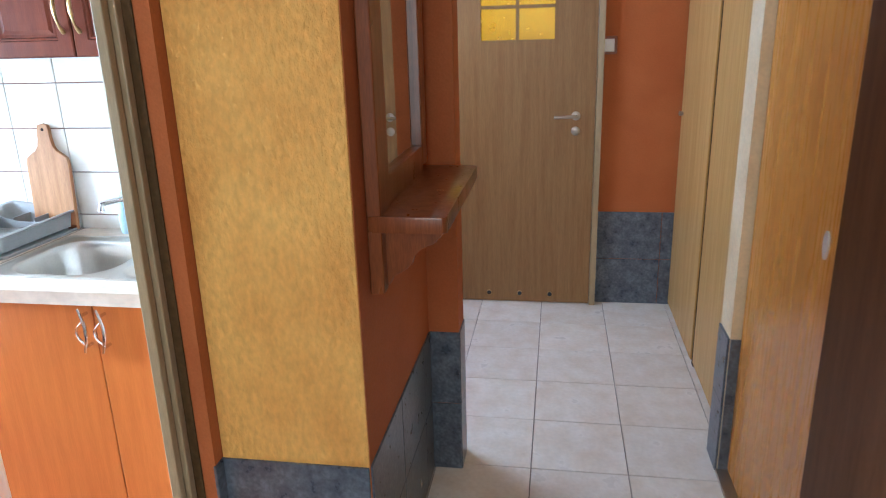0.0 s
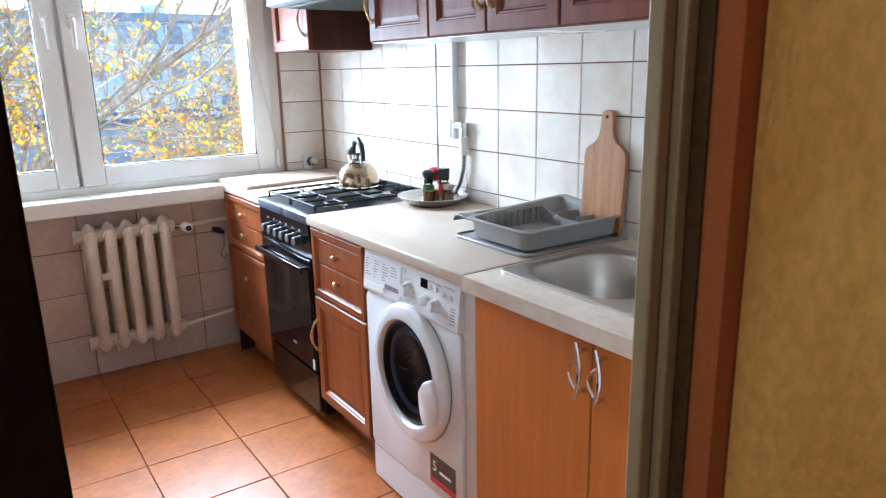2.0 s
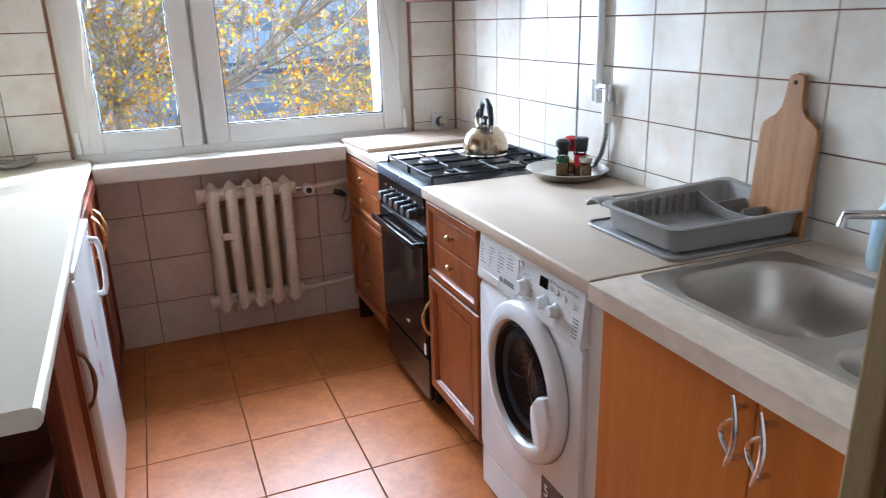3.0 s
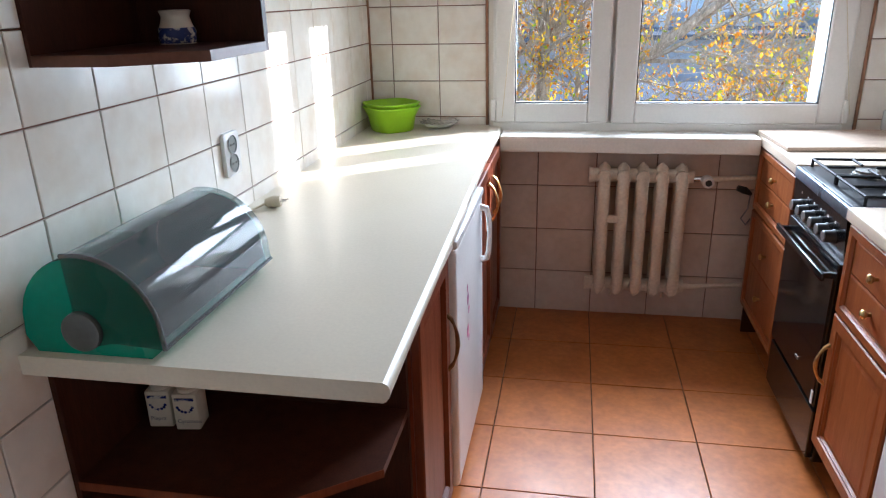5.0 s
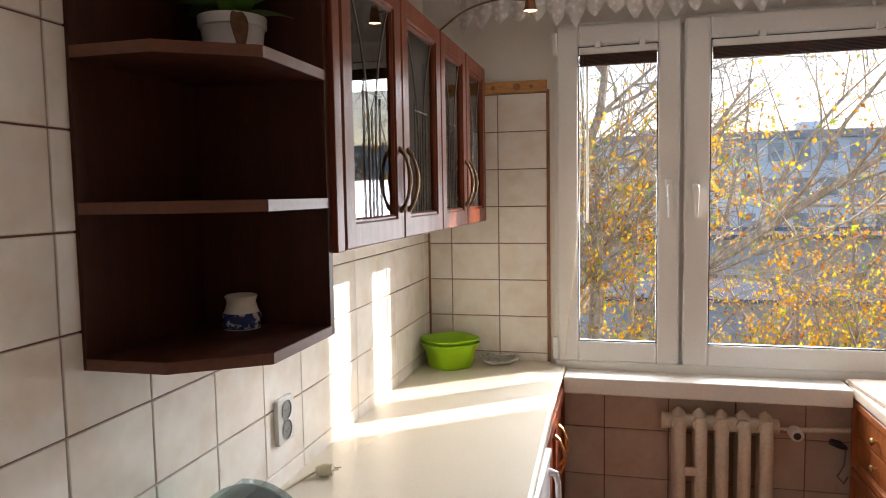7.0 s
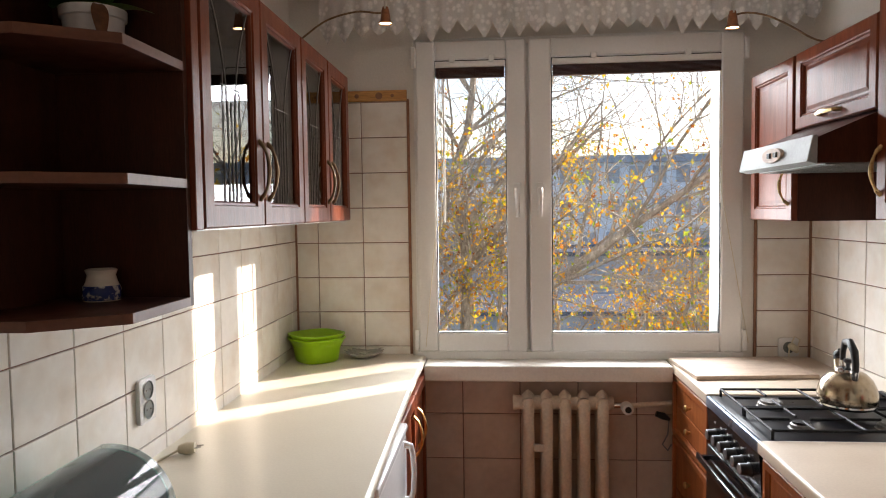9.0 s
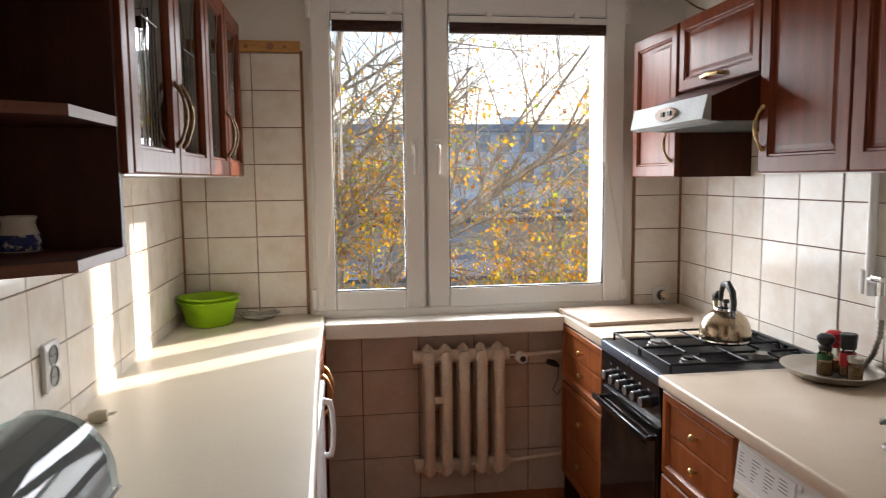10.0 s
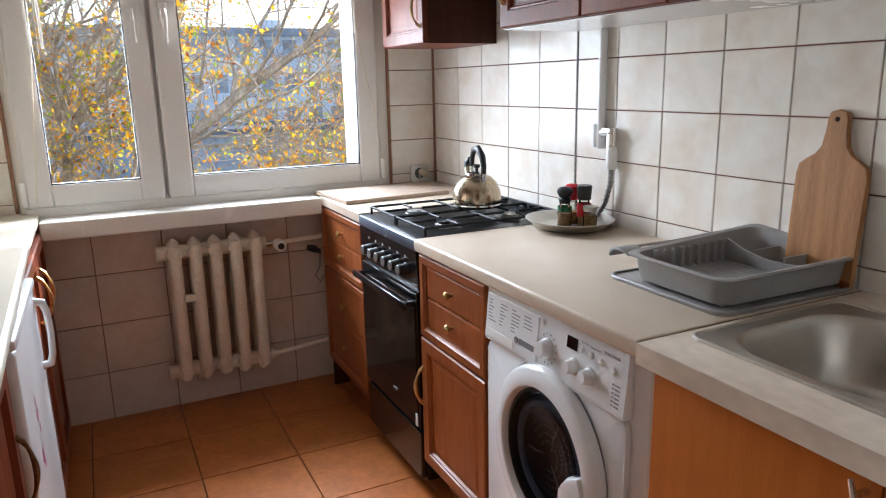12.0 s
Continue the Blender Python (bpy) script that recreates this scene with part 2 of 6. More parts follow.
M_CORD = material("ivory_cord", (0.72, 0.64, 0.48), 0.5, fine=60, fine_amount=0.05)
M_GREYMARK = material("grey_print", (0.22, 0.22, 0.23), 0.5, fine=60, fine_amount=0.1)
G_WINDOW = glass_material("window_glass", (0.97, 0.98, 0.97))
G_DOOR = glass_material("cabinet_glass", (0.86, 0.86, 0.84), 0.0, 1.95)
G_SMOKE = glass_material("smoked_plastic", (0.64, 0.70, 0.70), 0.05, 1.4)
G_DARK = glass_material("dark_porthole_glass", (0.36, 0.42, 0.50), 0.02, 1.14)
sm = G_SMOKE.node_tree
haze, hm = sm.nodes.new("ShaderNodeBsdfDiffuse"), sm.nodes.new("ShaderNodeMixShader")
haze.inputs[0].default_value, hm.inputs[0].default_value = (0.38, 0.41, 0.42, 1), 0.24
src_link = sm.nodes["Material Output"].inputs[0].links[0].from_socket
sm.links.new(src_link, hm.inputs[1])
sm.links.new(haze.outputs[0], hm.inputs[2])
sm.links.new(hm.outputs[0], sm.nodes["Material Output"].inputs[0])
G_SMOKE_END = glass_material("smoked_plastic_end", (0.74, 0.80, 0.80), 0.05, 1.25)
G_CLEAR = glass_material("clear_glass", (0.90, 0.92, 0.90), 0.02)
M_MIRROR = material("silvered_mirror", (0.85, 0.85, 0.84), 0.02, 1.0, fine=20, fine_amount=0.01, rough_var=0.01)
M_AMBER = material("amber_ribbed_glass", (0.90, 0.50, 0.015), 0.25, alt=(0.85, 0.42, 0.01), scale=20, fine=120, fine_amount=0.08, trans=0.85, bump=0.002, bump_scale=120)
M_LAMPGLOW = glow("lit_halogen", (1.0, 0.62, 0.28), 9.0)


# ---- mesh helpers ----
def part(name, bm, mat, parent=None, label="", smooth=False):
    """One bmesh as one mesh object, under a thing or a part."""
    me = bpy.data.meshes.new(name)
    bmesh.ops.recalc_face_normals(bm, faces=bm.faces)
    bm.to_mesh(me)
    bm.free()
    for m in mat if isinstance(mat, (list, tuple)) else [mat]:
        me.materials.append(m)
    if smooth:
        me.polygons.foreach_set("use_smooth", [True] * len(me.polygons))
        me.set_sharp_from_angle(angle=radians(38))
    ob = new(name, me)
    if parent:
        ob.parent = parent
    if label:
        ob["label"] = label
    return ob


def thing(name, label, category, m=None, group="", kind=""):
    """An Empty at the base of a thing, for its parts."""
    ob = new(name)
    ob.empty_display_size = 0.05
    if m is not None:
        ob.matrix_world = m
    return tagged(ob, label, category, group, kind)


def add_box(bm, x0, x1, y0, y1, z0, z1, bevel=0.0, seg=2):
    r = bmesh.ops.create_cube(bm, size=1.0)
    bmesh.ops.scale(bm, vec=(x1 - x0, y1 - y0, z1 - z0), verts=r["verts"])
    bmesh.ops.translate(bm, vec=((x0 + x1) / 2, (y0 + y1) / 2, (z0 + z1) / 2), verts=r["verts"])
    if bevel:
        es = list({e for v in r["verts"] for e in v.link_edges})
        bmesh.ops.bevel(bm, geom=es, offset=bevel, segments=seg, profile=0.5, affect="EDGES")


def box(x0, x1, y0, y1, z0, z1, bevel=0.0, seg=2):
    bm = bmesh.new()
    add_box(bm, x0, x1, y0, y1, z0, z1, bevel, seg)
    return bm


def add_lathe(bm, profile, seg=24, centre=(0, 0, 0), axis="z", close=False):
    """Turn (radius, height) points round an axis."""
    rings = []
    for r, h in profile:
        ring = []
        for k in range(seg):
            a = 2 * math.pi * k / seg
            c, s = r * math.cos(a), r * math.sin(a)
            p = {"z": (c, s, h), "x": (h, c, s), "y": (c, h, s)}[axis]
            ring.append(bm.verts.new((p[0] + centre[0], p[1] + centre[1], p[2] + centre[2])))
        rings.append(ring)
    for a, b in zip(rings, rings[1:]):
        for k in range(seg):
            bm.faces.new((a[k], a[(k + 1) % seg], b[(k + 1) % seg], b[k]))
    if close:
        bm.faces.new(rings[0])
        bm.faces.new(rings[-1])


def lathe(profile, seg=24, centre=(0, 0, 0), axis="z", close=False):
    bm = bmesh.new()
    add_lathe(bm, profile, seg, centre, axis, close)
    return bm


def add_tube(bm, pts, radius, seg=8, caps=True):
    """A round bar along points; radius may be a list."""
    pts = [Vector(p) for p in pts]
    rad = radius if isinstance(radius, (list, tuple)) else [radius] * len(pts)
    up = None
    rings = []
    for k, p in enumerate(pts):
        d = (pts[min(k + 1, len(pts) - 1)] - pts[max(k - 1, 0)]).normalized()
        if up is None:
            up = d.orthogonal().normalized()
        up = (up - d * up.dot(d)).normalized()
        side = d.cross(up)
        rings.append([bm.verts.new(p + rad[k] * (math.cos(2 * math.pi * j / seg) * up + math.sin(2 * math.pi * j / seg) * side)) for j in range(seg)])
    for a, b in zip(rings, rings[1:]):
        for j in range(seg):
            bm.faces.new((a[j], a[(j + 1) % seg], b[(j + 1) % seg], b[j]))
    if caps:
        bm.faces.new(rings[0])
        bm.faces.new(rings[-1])


def tube(pts, radius, seg=8):
    bm = bmesh.new()
    add_tube(bm, pts, radius, seg)
    return bm


def arc_points(a, b, rise, n=10, power=1.0):
    """Points from a to b that bow by the vector rise."""
    a, b, rise = Vector(a), Vector(b), Vector(rise)
    return [a.lerp(b, k / n) + rise * math.sin(math.pi * k / n) ** power for k in range(n + 1)]


def add_prism(bm, outline, z0, z1, bevel=0.0, axis="z"):
    """A flat outline of (a, b) points, pulled from z0 to z1 along an axis."""
    def at(a, b, c):
        return {"z": (a, b, c), "y": (a, c, b), "x": (c, a, b)}[axis]
    lower = [bm.verts.new(at(a, b, z0)) for a, b in outline]
    upper = [bm.verts.new(at(a, b, z1)) for a, b in outline]
    faces = [bm.faces.new(lower), bm.faces.new(upper)]
    n = len(outline)
    for k in range(n):
        faces.append(bm.faces.new((lower[k], lower[(k + 1) % n], upper[(k + 1) % n], upper[k])))
    if bevel:
        es = list(set(faces[0].edges) | set(faces[1].edges))
        bmesh.ops.bevel(bm, geom=es, offset=bevel, segments=2, profile=0.5, affect="EDGES")


def prism(outline, z0, z1, bevel=0.0, axis="z"):
    bm = bmesh.new()
    add_prism(bm, outline, z0, z1, bevel, axis)
    return bm


def round_rect(x0, x1, y0, y1, r, n=5):
    out = []
    for cx, cy, a0 in ((x1 - r, y1 - r, 0), (x0 + r, y1 - r, 90), (x0 + r, y0 + r, 180), (x1 - r, y0 + r, 270)):
        for k in range(n + 1):
            a = radians(a0 + 90 * k / n)
            out.append((cx + r * math.cos(a), cy + r * math.sin(a)))
    return out


def rings_mesh(w, h, steps, cap=True, x0=0.0, z0=0.0):
    """A panel front in the xz plane facing -y: (inset, depth) steps inwards from its outline."""
    bm = bmesh.new()
    rings = []
    for inset, depth in steps:
        rings.append([bm.verts.new((x0 + x, -depth, z0 + z)) for x, z in ((inset, inset), (w - inset, inset), (w - inset, h - inset), (inset, h - inset))])
    for a, b in zip(rings, rings[1:]):
        for k in range(4):
            bm.faces.new((a[k], a[(k + 1) % 4], b[(k + 1) % 4], b[k]))
    if cap:
        bm.faces.new(rings[-1])
    return bm


TILE_MESHES = {}


def tile_mesh(name, w, h, mat, depth=0.005, chamfer=0.0015):
    """A chamfered slab, shared by all tiles of one size."""
    key = (name, round(w, 3), round(h, 3), mat.name)
    if key not in TILE_MESHES:
        bm = rings_mesh(w, h, [(0, -0.002), (0, depth - chamfer), (chamfer, depth)])
        me = bpy.data.meshes.new(name)
        bmesh.ops.recalc_face_normals(bm, faces=bm.faces)
        bm.to_mesh(me)
        bm.free()
        me.materials.append(mat)
        TILE_MESHES[key] = me
    return TILE_MESHES[key]


def lay_tiles(name, parent, m, us, vs, mat, joint=0.0034, skip=None, wobble=0.0006):
    """Tiles between the joint lines us and vs of a plane that m takes into the world (x across, z up, -y to the room)."""
    rnd = random.Random(name + str(len(us)) + str(round(us[0], 3)))
    for u0, u1 in zip(us, us[1:]):
        for v0, v1 in zip(vs, vs[1:]):
            if u1 - u0 < 0.012 or v1 - v0 < 0.012 or (skip and skip((u0 + u1) / 2, (v0 + v1) / 2)):
                continue
            me = tile_mesh(name, u1 - u0 - joint, v1 - v0 - joint, mat)
            ob = new(name, me)
            ob.parent = parent
            ob.matrix_local = parent.matrix_world.inverted() @ m @ pose(u0 + joint / 2, -rnd.random() * wobble, v0 + joint / 2, rnd.uniform(-0.12, 0.12), 0, rnd.uniform(-0.12, 0.12))


def joints(start, pitch, lo, hi):
    """Joint lines at start + k * pitch between lo and hi, with the ends."""
    k0, k1 = math.ceil((lo - start) / pitch + 1e-6), math.floor((hi - start) / pitch - 1e-6)
    return [lo] + [start + k * pitch for k in range(k0, k1 + 1)] + [hi]


# ---- the room ----
XR, YW, YS, CEIL = 2.267, 4.0, 1.06, 2.50
ROW, Z0 = 0.1565, 0.923


def structure(name, bm, mat, label, category="wall"):
    return tagged(part(name, bm, mat), label, category, "", "structure")


wall_left = structure("wall_left", box(-0.15, -0.004, 0.98, 4.3, 0, CEIL), M_PLASTER, "white plastered wall with cream tiles up to head height")
wall_right = structure("wall_right", box(XR + 0.004, XR + 0.15, 1.06, 4.3, 0, CEIL), M_PLASTER, "white plastered wall with cream tiles behind the worktop")
bm = box(-0.004, 0.556, YW + 0.004, 4.3, 0, CEIL)
add_box(bm, 1.975, XR + 0.004, YW + 0.004, 4.3, 0, CEIL)
add_box(bm, 0.556, 1.975, YW + 0.004, 4.3, 0, 0.88)
add_box(bm, 0.556, 1.975, YW + 0.004, 4.3, 2.285, CEIL)
wall_window = structure("wall_window", bm, M_PLASTER, "white plastered window wall with cream tiles beside the window")
bm = box(4.0, 5.5, -0.7, -0.6, 0, CEIL)
add_box(bm, 4.0, 5.5, 1.4, 1.5, 0, CEIL)
add_box(bm, 5.4, 5.5, -0.6, 1.4, 0, CEIL)
add_box(bm, 4.0, 5.4, -0.6, 1.4, -0.1, -0.004)
structure("wall_far_room", bm, M_PLASTER, "white walls of the bright room behind the hall door")
structure("ceiling", box(-1.7, 5.5, -1.2, 4.3, CEIL, CEIL + 0.12), M_PLASTER, "plain white ceiling", "ceiling")
floor = structure("floor", box(-0.15, XR + 0.15, 0.98, 4.3, -0.1, -0.004), M_GROUT_FLOOR, "kitchen floor of glossy terracotta tiles with dark joints", "floor")
hall_floor = structure("hall_floor", box(-1.6, 4.1, -1.2, 0.98, -0.1, -0.004), M_HALL_GROUT, "hall floor of pale beige tiles", "floor")
hall_floor_b = structure("hall_floor_recess", box(2.3, 4.1, 0.98, 1.7, -0.1, -0.004), M_HALL_GROUT, "pale tiled floor of the hall recess", "floor")

# joints' dark bed behind the tiles
part("grout_bed", box(-0.0045, -0.001, YS, YW, 0, 2.02), M_GROUT, wall_left)
part("grout_bed", box(XR + 0.001, XR + 0.0045, YS, YW, 0.3, 1.72), M_GROUT, wall_right)
part("grout_bed", box(0, 0.524, YW + 0.001, YW + 0.0045, 0.6, 2.02), M_GROUT, wall_window)
part("grout_bed", box(2.036, XR, YW + 0.001, YW + 0.0045, 0.6, 2.02), M_GROUT, wall_window)
part("grout_bed", box(0.4, 1.95, YW + 0.001, YW + 0.0045, 0, 0.86), M_GROUT, wall_window)

# wall between kitchen and hall, with the doorway x 0.655..1.313
wall_hall = structure("wall_hall", box(1.367, XR + 0.15, 0.975, YS, 0, CEIL), M_ORANGE, "orange painted hall wall beside the kitchen doorway")
part("kitchen_face", box(1.367, XR, YS, YS + 0.004, 0, CEIL), M_PLASTER, wall_hall, "white plastered kitchen side")
wall_west = structure("wall_hall_west", box(-1.6, 0.60, 0.975, YS, 0, CEIL), M_ORANGE, "orange painted hall wall")
part("kitchen_face", box(-0.004, 0.598, YS, YS + 0.004, 0, CEIL), M_PLASTER, wall_west, "white plastered kitchen side")
structure("wall_hall_lintel", box(0.60, 1.36, 0.975, YS, 2.1, CEIL), M_ORANGE, "orange painted wall above the kitchen doorway")
# pillar with the mirror
pillar = structure("wall_pillar", box(1.411, 2.20, 0.60, 0.975, 0, CEIL), M_ORANGE, "orange painted wall pier carrying the hall mirror")
structure("wall_pillar_end", box(1.405, 1.411, 0.602, 0.973, 0.0, CEIL), M_YELLOW, "yellow rubbed plaster face of the pier")
pier = structure("wall_pier", box(2.20, 2.32, 0.495, 0.975, 0, CEIL), M_ORANGE, "orange painted pier with a slate tile dado")
bm = box(3.90, 4.0, -1.2, -0.03, 0, CEIL)
add_box(bm, 3.90, 4.0, 0.75, 1.7, 0, CEIL)
add_box(bm, 3.90, 4.0, -0.03, 0.75, 2.03, CEIL)
wall_end = structure("wall_hall_end", bm, M_ORANGE, "orange hall end wall with slate tile dado")
structure("wall_hall_north", box(2.32, 4.1, 1.6, 1.7, 0, CEIL), M_ORANGE, "orange painted hall recess wall")
structure("wall_hall_south", box(-1.6, 4.1, -1.2, -1.1, 0, CEIL), M_ORANGE, "orange painted hall wall behind the wardrobes")
structure("wall_hall_back", box(-1.7, -1.6, -1.2, YS, 0, CEIL), M_ORANGE, "orange painted hall wall")
structure("wall_hall_corner", box(2.32, 2.42, 0.975, 1.7, 0, CEIL), M_ORANGE, "orange painted hall wall")


# ---- window ----
def rect_frame(x0, x1, z0, z1, t, y0, y1, bevel=0.004):
    """A rectangular frame of bar width t (left, right, bottom, top)."""
    l, r, b, u = t
    bm = box(x0, x0 + l, y0, y1, z0, z1, bevel)
    add_box(bm, x1 - r, x1, y0, y1, z0, z1, bevel)
    add_box(bm, x0 + l, x1 - r, y0, y1, z0, z0 + b, bevel)
    add_box(bm, x0 + l, x1 - r, y0, y1, z1 - u, z1, bevel)
    return bm


window = thing("window_1", "white plastic window with two tilting sashes", "window", pose(1.27, 4.0, 0.9), kind="structure")


def wpart(name, bm, mat, parent=None, label="", smooth=False):
    bmesh.ops.translate(bm, vec=(-1.27, -4.0, -0.9), verts=bm.verts)
    return part(name, bm, mat, parent or window, label, smooth)


wpart("window_frame", rect_frame(0.556, 1.975, 0.885, 2.285, (0.03, 0.03, 0.03, 0.03), 3.985, 4.06), M_PVC)
wpart("frame_base", box(0.56, 1.972, 3.958, 3.986, 0.845, 0.906, 0.003), M_PVC)
wpart("mullion", box(1.035, 1.078, 3.99, 4.058, 0.915, 2.255, 0.003), M_PVC)
for x0, x1, gx0, gx1 in ((0.568, 1.047, 0.653, 0.963), (1.062, 1.965, 1.157, 1.872)):
    sash = wpart("sash", rect_frame(x0, x1, 0.905, 2.27, (gx0 - x0, x1 - gx1, 0.085, 0.085), 3.955, 3.985, 0.008), M_PVC)
    wpart("sash_outer", rect_frame(x0 + 0.002, x1 - 0.002, 0.907, 2.268, (gx0 - x0 - 0.035, x1 - gx1 - 0.035, 0.05, 0.05), 3.985, 4.045, 0.0), M_PVC)
    wpart("gasket", rect_frame(gx0 - 0.001, gx1 + 0.001, 0.989, 2.186, (0.005, 0.005, 0.005, 0.005), 3.963, 3.986, 0), M_BLACK_PLASTIC)
    pane = wpart("pane", box(gx0, gx1, 3.974, 3.978, 0.99, 2.185), G_WINDOW)
    pane.visible_shadow = False
    # rolled-up blind under the top of the sash
    bm = box(gx0 + 0.004, gx1 - 0.004, 3.942, 3.966, 2.150, 2.178, 0.003)
    rail = wpart("blind_rail", bm, M_PVC, label="white blind rail")
    for k in range(9):
        wpart("blind_slat", box(gx0 + 0.006, gx1 - 0.006, 3.940, 3.964, 2.146 - 0.005 * k, 2.149 - 0.005 * k), M_BLIND, label="brown blind slat pulled up to the top")
    for fx in (gx0 + 0.25 * (gx1 - gx0), gx1 - 0.2 * (gx1 - gx0)):
        wpart("blind_clip", box(fx - 0.012, fx + 0.012, 3.932, 3.966, 2.172, 2.2, 0.003), M_PVC)
for hx in (1.008, 1.105):
    h = wpart("window_handle", box(hx - 0.016, hx + 0.016, 3.942, 3.956, 1.585, 1.65, 0.004), M_PVC)
    wpart("handle_lever", tube([(hx, 3.945, 1.62), (hx, 3.915, 1.618), (hx, 3.912, 1.60), (hx, 3.92, 1.50)], [0.011, 0.011, 0.011, 0.008], 10), M_PVC, h, smooth=True)
for x in (0.560, 1.972):
    for z in (0.96, 2.2):
        wpart("hinge", box(x - 0.01, x + 0.01, 3.94, 3.965, z - 0.045, z + 0.045, 0.004), M_PVC)
for pts in ([(0.675, 3.95, 2.15), (0.68, 3.952, 1.75), (0.675, 3.95, 1.46)], [(0.672, 3.95, 2.14), (0.655, 3.945, 1.5), (0.60, 3.93, 0.93)],
            [(1.868, 3.95, 2.14), (1.87, 3.945, 1.6), (1.985, 3.94, 0.95)]):
    wpart("blind_cord", tube(pts, 0.0016, 5), M_CORD)
wpart("blind_wand", tube([(0.69, 3.955, 2.15), (0.69, 3.955, 1.48)], 0.005, 6), M_PVC)
wpart("blind_wand", tube([(1.865, 3.955, 2.15), (1.865, 3.955, 1.55)], 0.004, 6), M_PVC)

# outer reveal
structure("window_reveal", rect_frame(0.556, 1.99, 0.86, 2.42, (0.02, 0.02, 0.02, 0.02), 4.06, 4.44, 0), M_PLASTER, "white outer window reveal", "wall")
tagged(part("window_sill", box(0.603, 1.640, 3.812, 3.957, 0.806, 0.874, 0.006), M_SILL), "thick white painted inner window sill", "window sill", kind="structure")
structure("trim_corner_left", box(0.0, 0.014, YW - 0.012, YW, 0.88, 2.02, 0.002), M_TRIM, "brown plastic tile corner trim", "trim")
structure("trim_window_left", box(0.522, 0.534, YW - 0.006, YW + 0.004, 0.88, 2.03, 0.002), M_TRIM, "brown plastic tile edge trim", "trim")
structure("trim_window_right", box(2.026, 2.038, YW - 0.006, YW + 0.004, 0.86, 2.03, 0.002), M_TRIM, "brown plastic tile edge trim", "trim")
structure("trim_corner_right", box(XR - 0.014, XR, YW - 0.014, YW, 0.86, 2.02, 0.002), M_TRIM, "brown plastic tile corner trim", "trim")
border = structure("trim_border", box(0.0, 0.524, YW - 0.008, YW + 0.004, 2.022, 2.07, 0.002), M_PINE, "pine-look border strip above the tiles", "trim")
for kx, r in ((0.14, 0.014), (0.30, 0.010), (0.40, 0.016), (0.46, 0.008)):
    part("border_motif", lathe([(0.0, -0.0095), (r, -0.009), (r, -0.004)], 12, (kx, YW, 2.046), "y"), M_TRIM, border)

# lace valance on a rail
curtain = thing("curtain_valance", "short white lace valance hanging above the window", "curtain", pose(1.2, 3.86, 2.3))
bm = bmesh.new()
N = 448
rows = []
for j in range(5):
    row = []
    for k in range(N + 1):
        u = k / N
        x = -1.03 + 2.07 * u
        saw = (u * 28) % 1.0
        dip = 0.075 * (1 - abs(2 * saw - 1)) ** 0.75 * (0.75 + 0.25 * math.sin(u * 37)) + 0.008 * math.sin(u * 61)
        z = 0.185 - (0.165 + dip) * (j / 4)
        row.append(bm.verts.new((x, 0.010 * math.sin(u * 190) * (0.4 + 0.6 * j / 4) + 0.006 * math.sin(u * 47 + j), z)))
    rows.append(row)
for a, b in zip(rows, rows[1:]):
    for k in range(N):
        bm.faces.new((a[k], a[k + 1], b[k + 1], b[k]))
lace = part("lace", bm, M_LACE, curtain, smooth=True)
nt = M_LACE.node_tree
tr, mx, vor = nt.nodes.new("ShaderNodeBsdfTransparent"), nt.nodes.new("ShaderNodeMixShader"), nt.nodes.new("ShaderNodeTexVoronoi")
vor.inputs["Scale"].default_value = 38
tcl = nt.nodes.new("ShaderNodeTexCoord")
nt.links.new(tcl.outputs["Object"], vor.inputs["Vector"])
mr = nt.nodes.new("ShaderNodeMapRange")
mr.inputs[1].default_value, mr.inputs[2].default_value, mr.inputs[3].default_value, mr.inputs[4].default_value = 0.25, 0.5, 0.96, 0.72
nt.links.new(vor.outputs["Distance"], mr.inputs[0])
nt.links.new(mr.outputs[0], mx.inputs[0])
nt.links.new(tr.outputs[0], mx.inputs[1])
nt.links.new(nt.nodes["Principled BSDF"].outputs[0], mx.inputs[2])
nt.links.new(mx.outputs[0], nt.nodes["Material Output"].inputs[0])
part("curtain_rail", box(-1.06, 1.05, -0.02, 0.02, 0.178, 0.2, 0.004), M_PVC, curtain)

# radiator
radiator = thing("radiator", "cream painted ribbed cast-iron radiator under the window", "radiator", pose(1.0, 3.9, 0.13))
XS = [0.045 + 0.079 * k for k in range(5)]
for k, x in enumerate(XS):
    bm = bmesh.new()
    out = []
    # section seen from the side: two columns joined top and bottom, with pointed ends
    add_tube(bm, [(x, -0.035, 0.045), (x, -0.045, 0.09), (x, -0.045, 0.54), (x, -0.035, 0.59)], [0.022, 0.025, 0.025, 0.022], 10)
    add_tube(bm, [(x, 0.035, 0.045), (x, 0.045, 0.09), (x, 0.045, 0.54), (x, 0.035, 0.59)], [0.022, 0.025, 0.025, 0.022], 10)
    add_tube(bm, [(x, -0.05, 0.565), (x, 0.05, 0.565)], 0.03, 10)
    add_tube(bm, [(x, -0.05, 0.065), (x, 0.05, 0.065)], 0.03, 10)
    for z, s in ((0.585, 1), (0.045, -1)):
        add_lathe(bm, [(0.03, z), (0.022, z + s * 0.02), (0.006, z + s * 0.036)], 10, (x, 0, 0), "z", True)
    part("rib", bm, M_RADIATOR, radiator, smooth=True)
for z in (0.565, 0.065):
    part("header", tube([(-0.02, 0, z), (0.0, 0, z), (0.38, 0, z), (0.41, 0, z)], [0.034, 0.03, 0.03, 0.028], 12), M_RADIATOR, radiator, smooth=True)
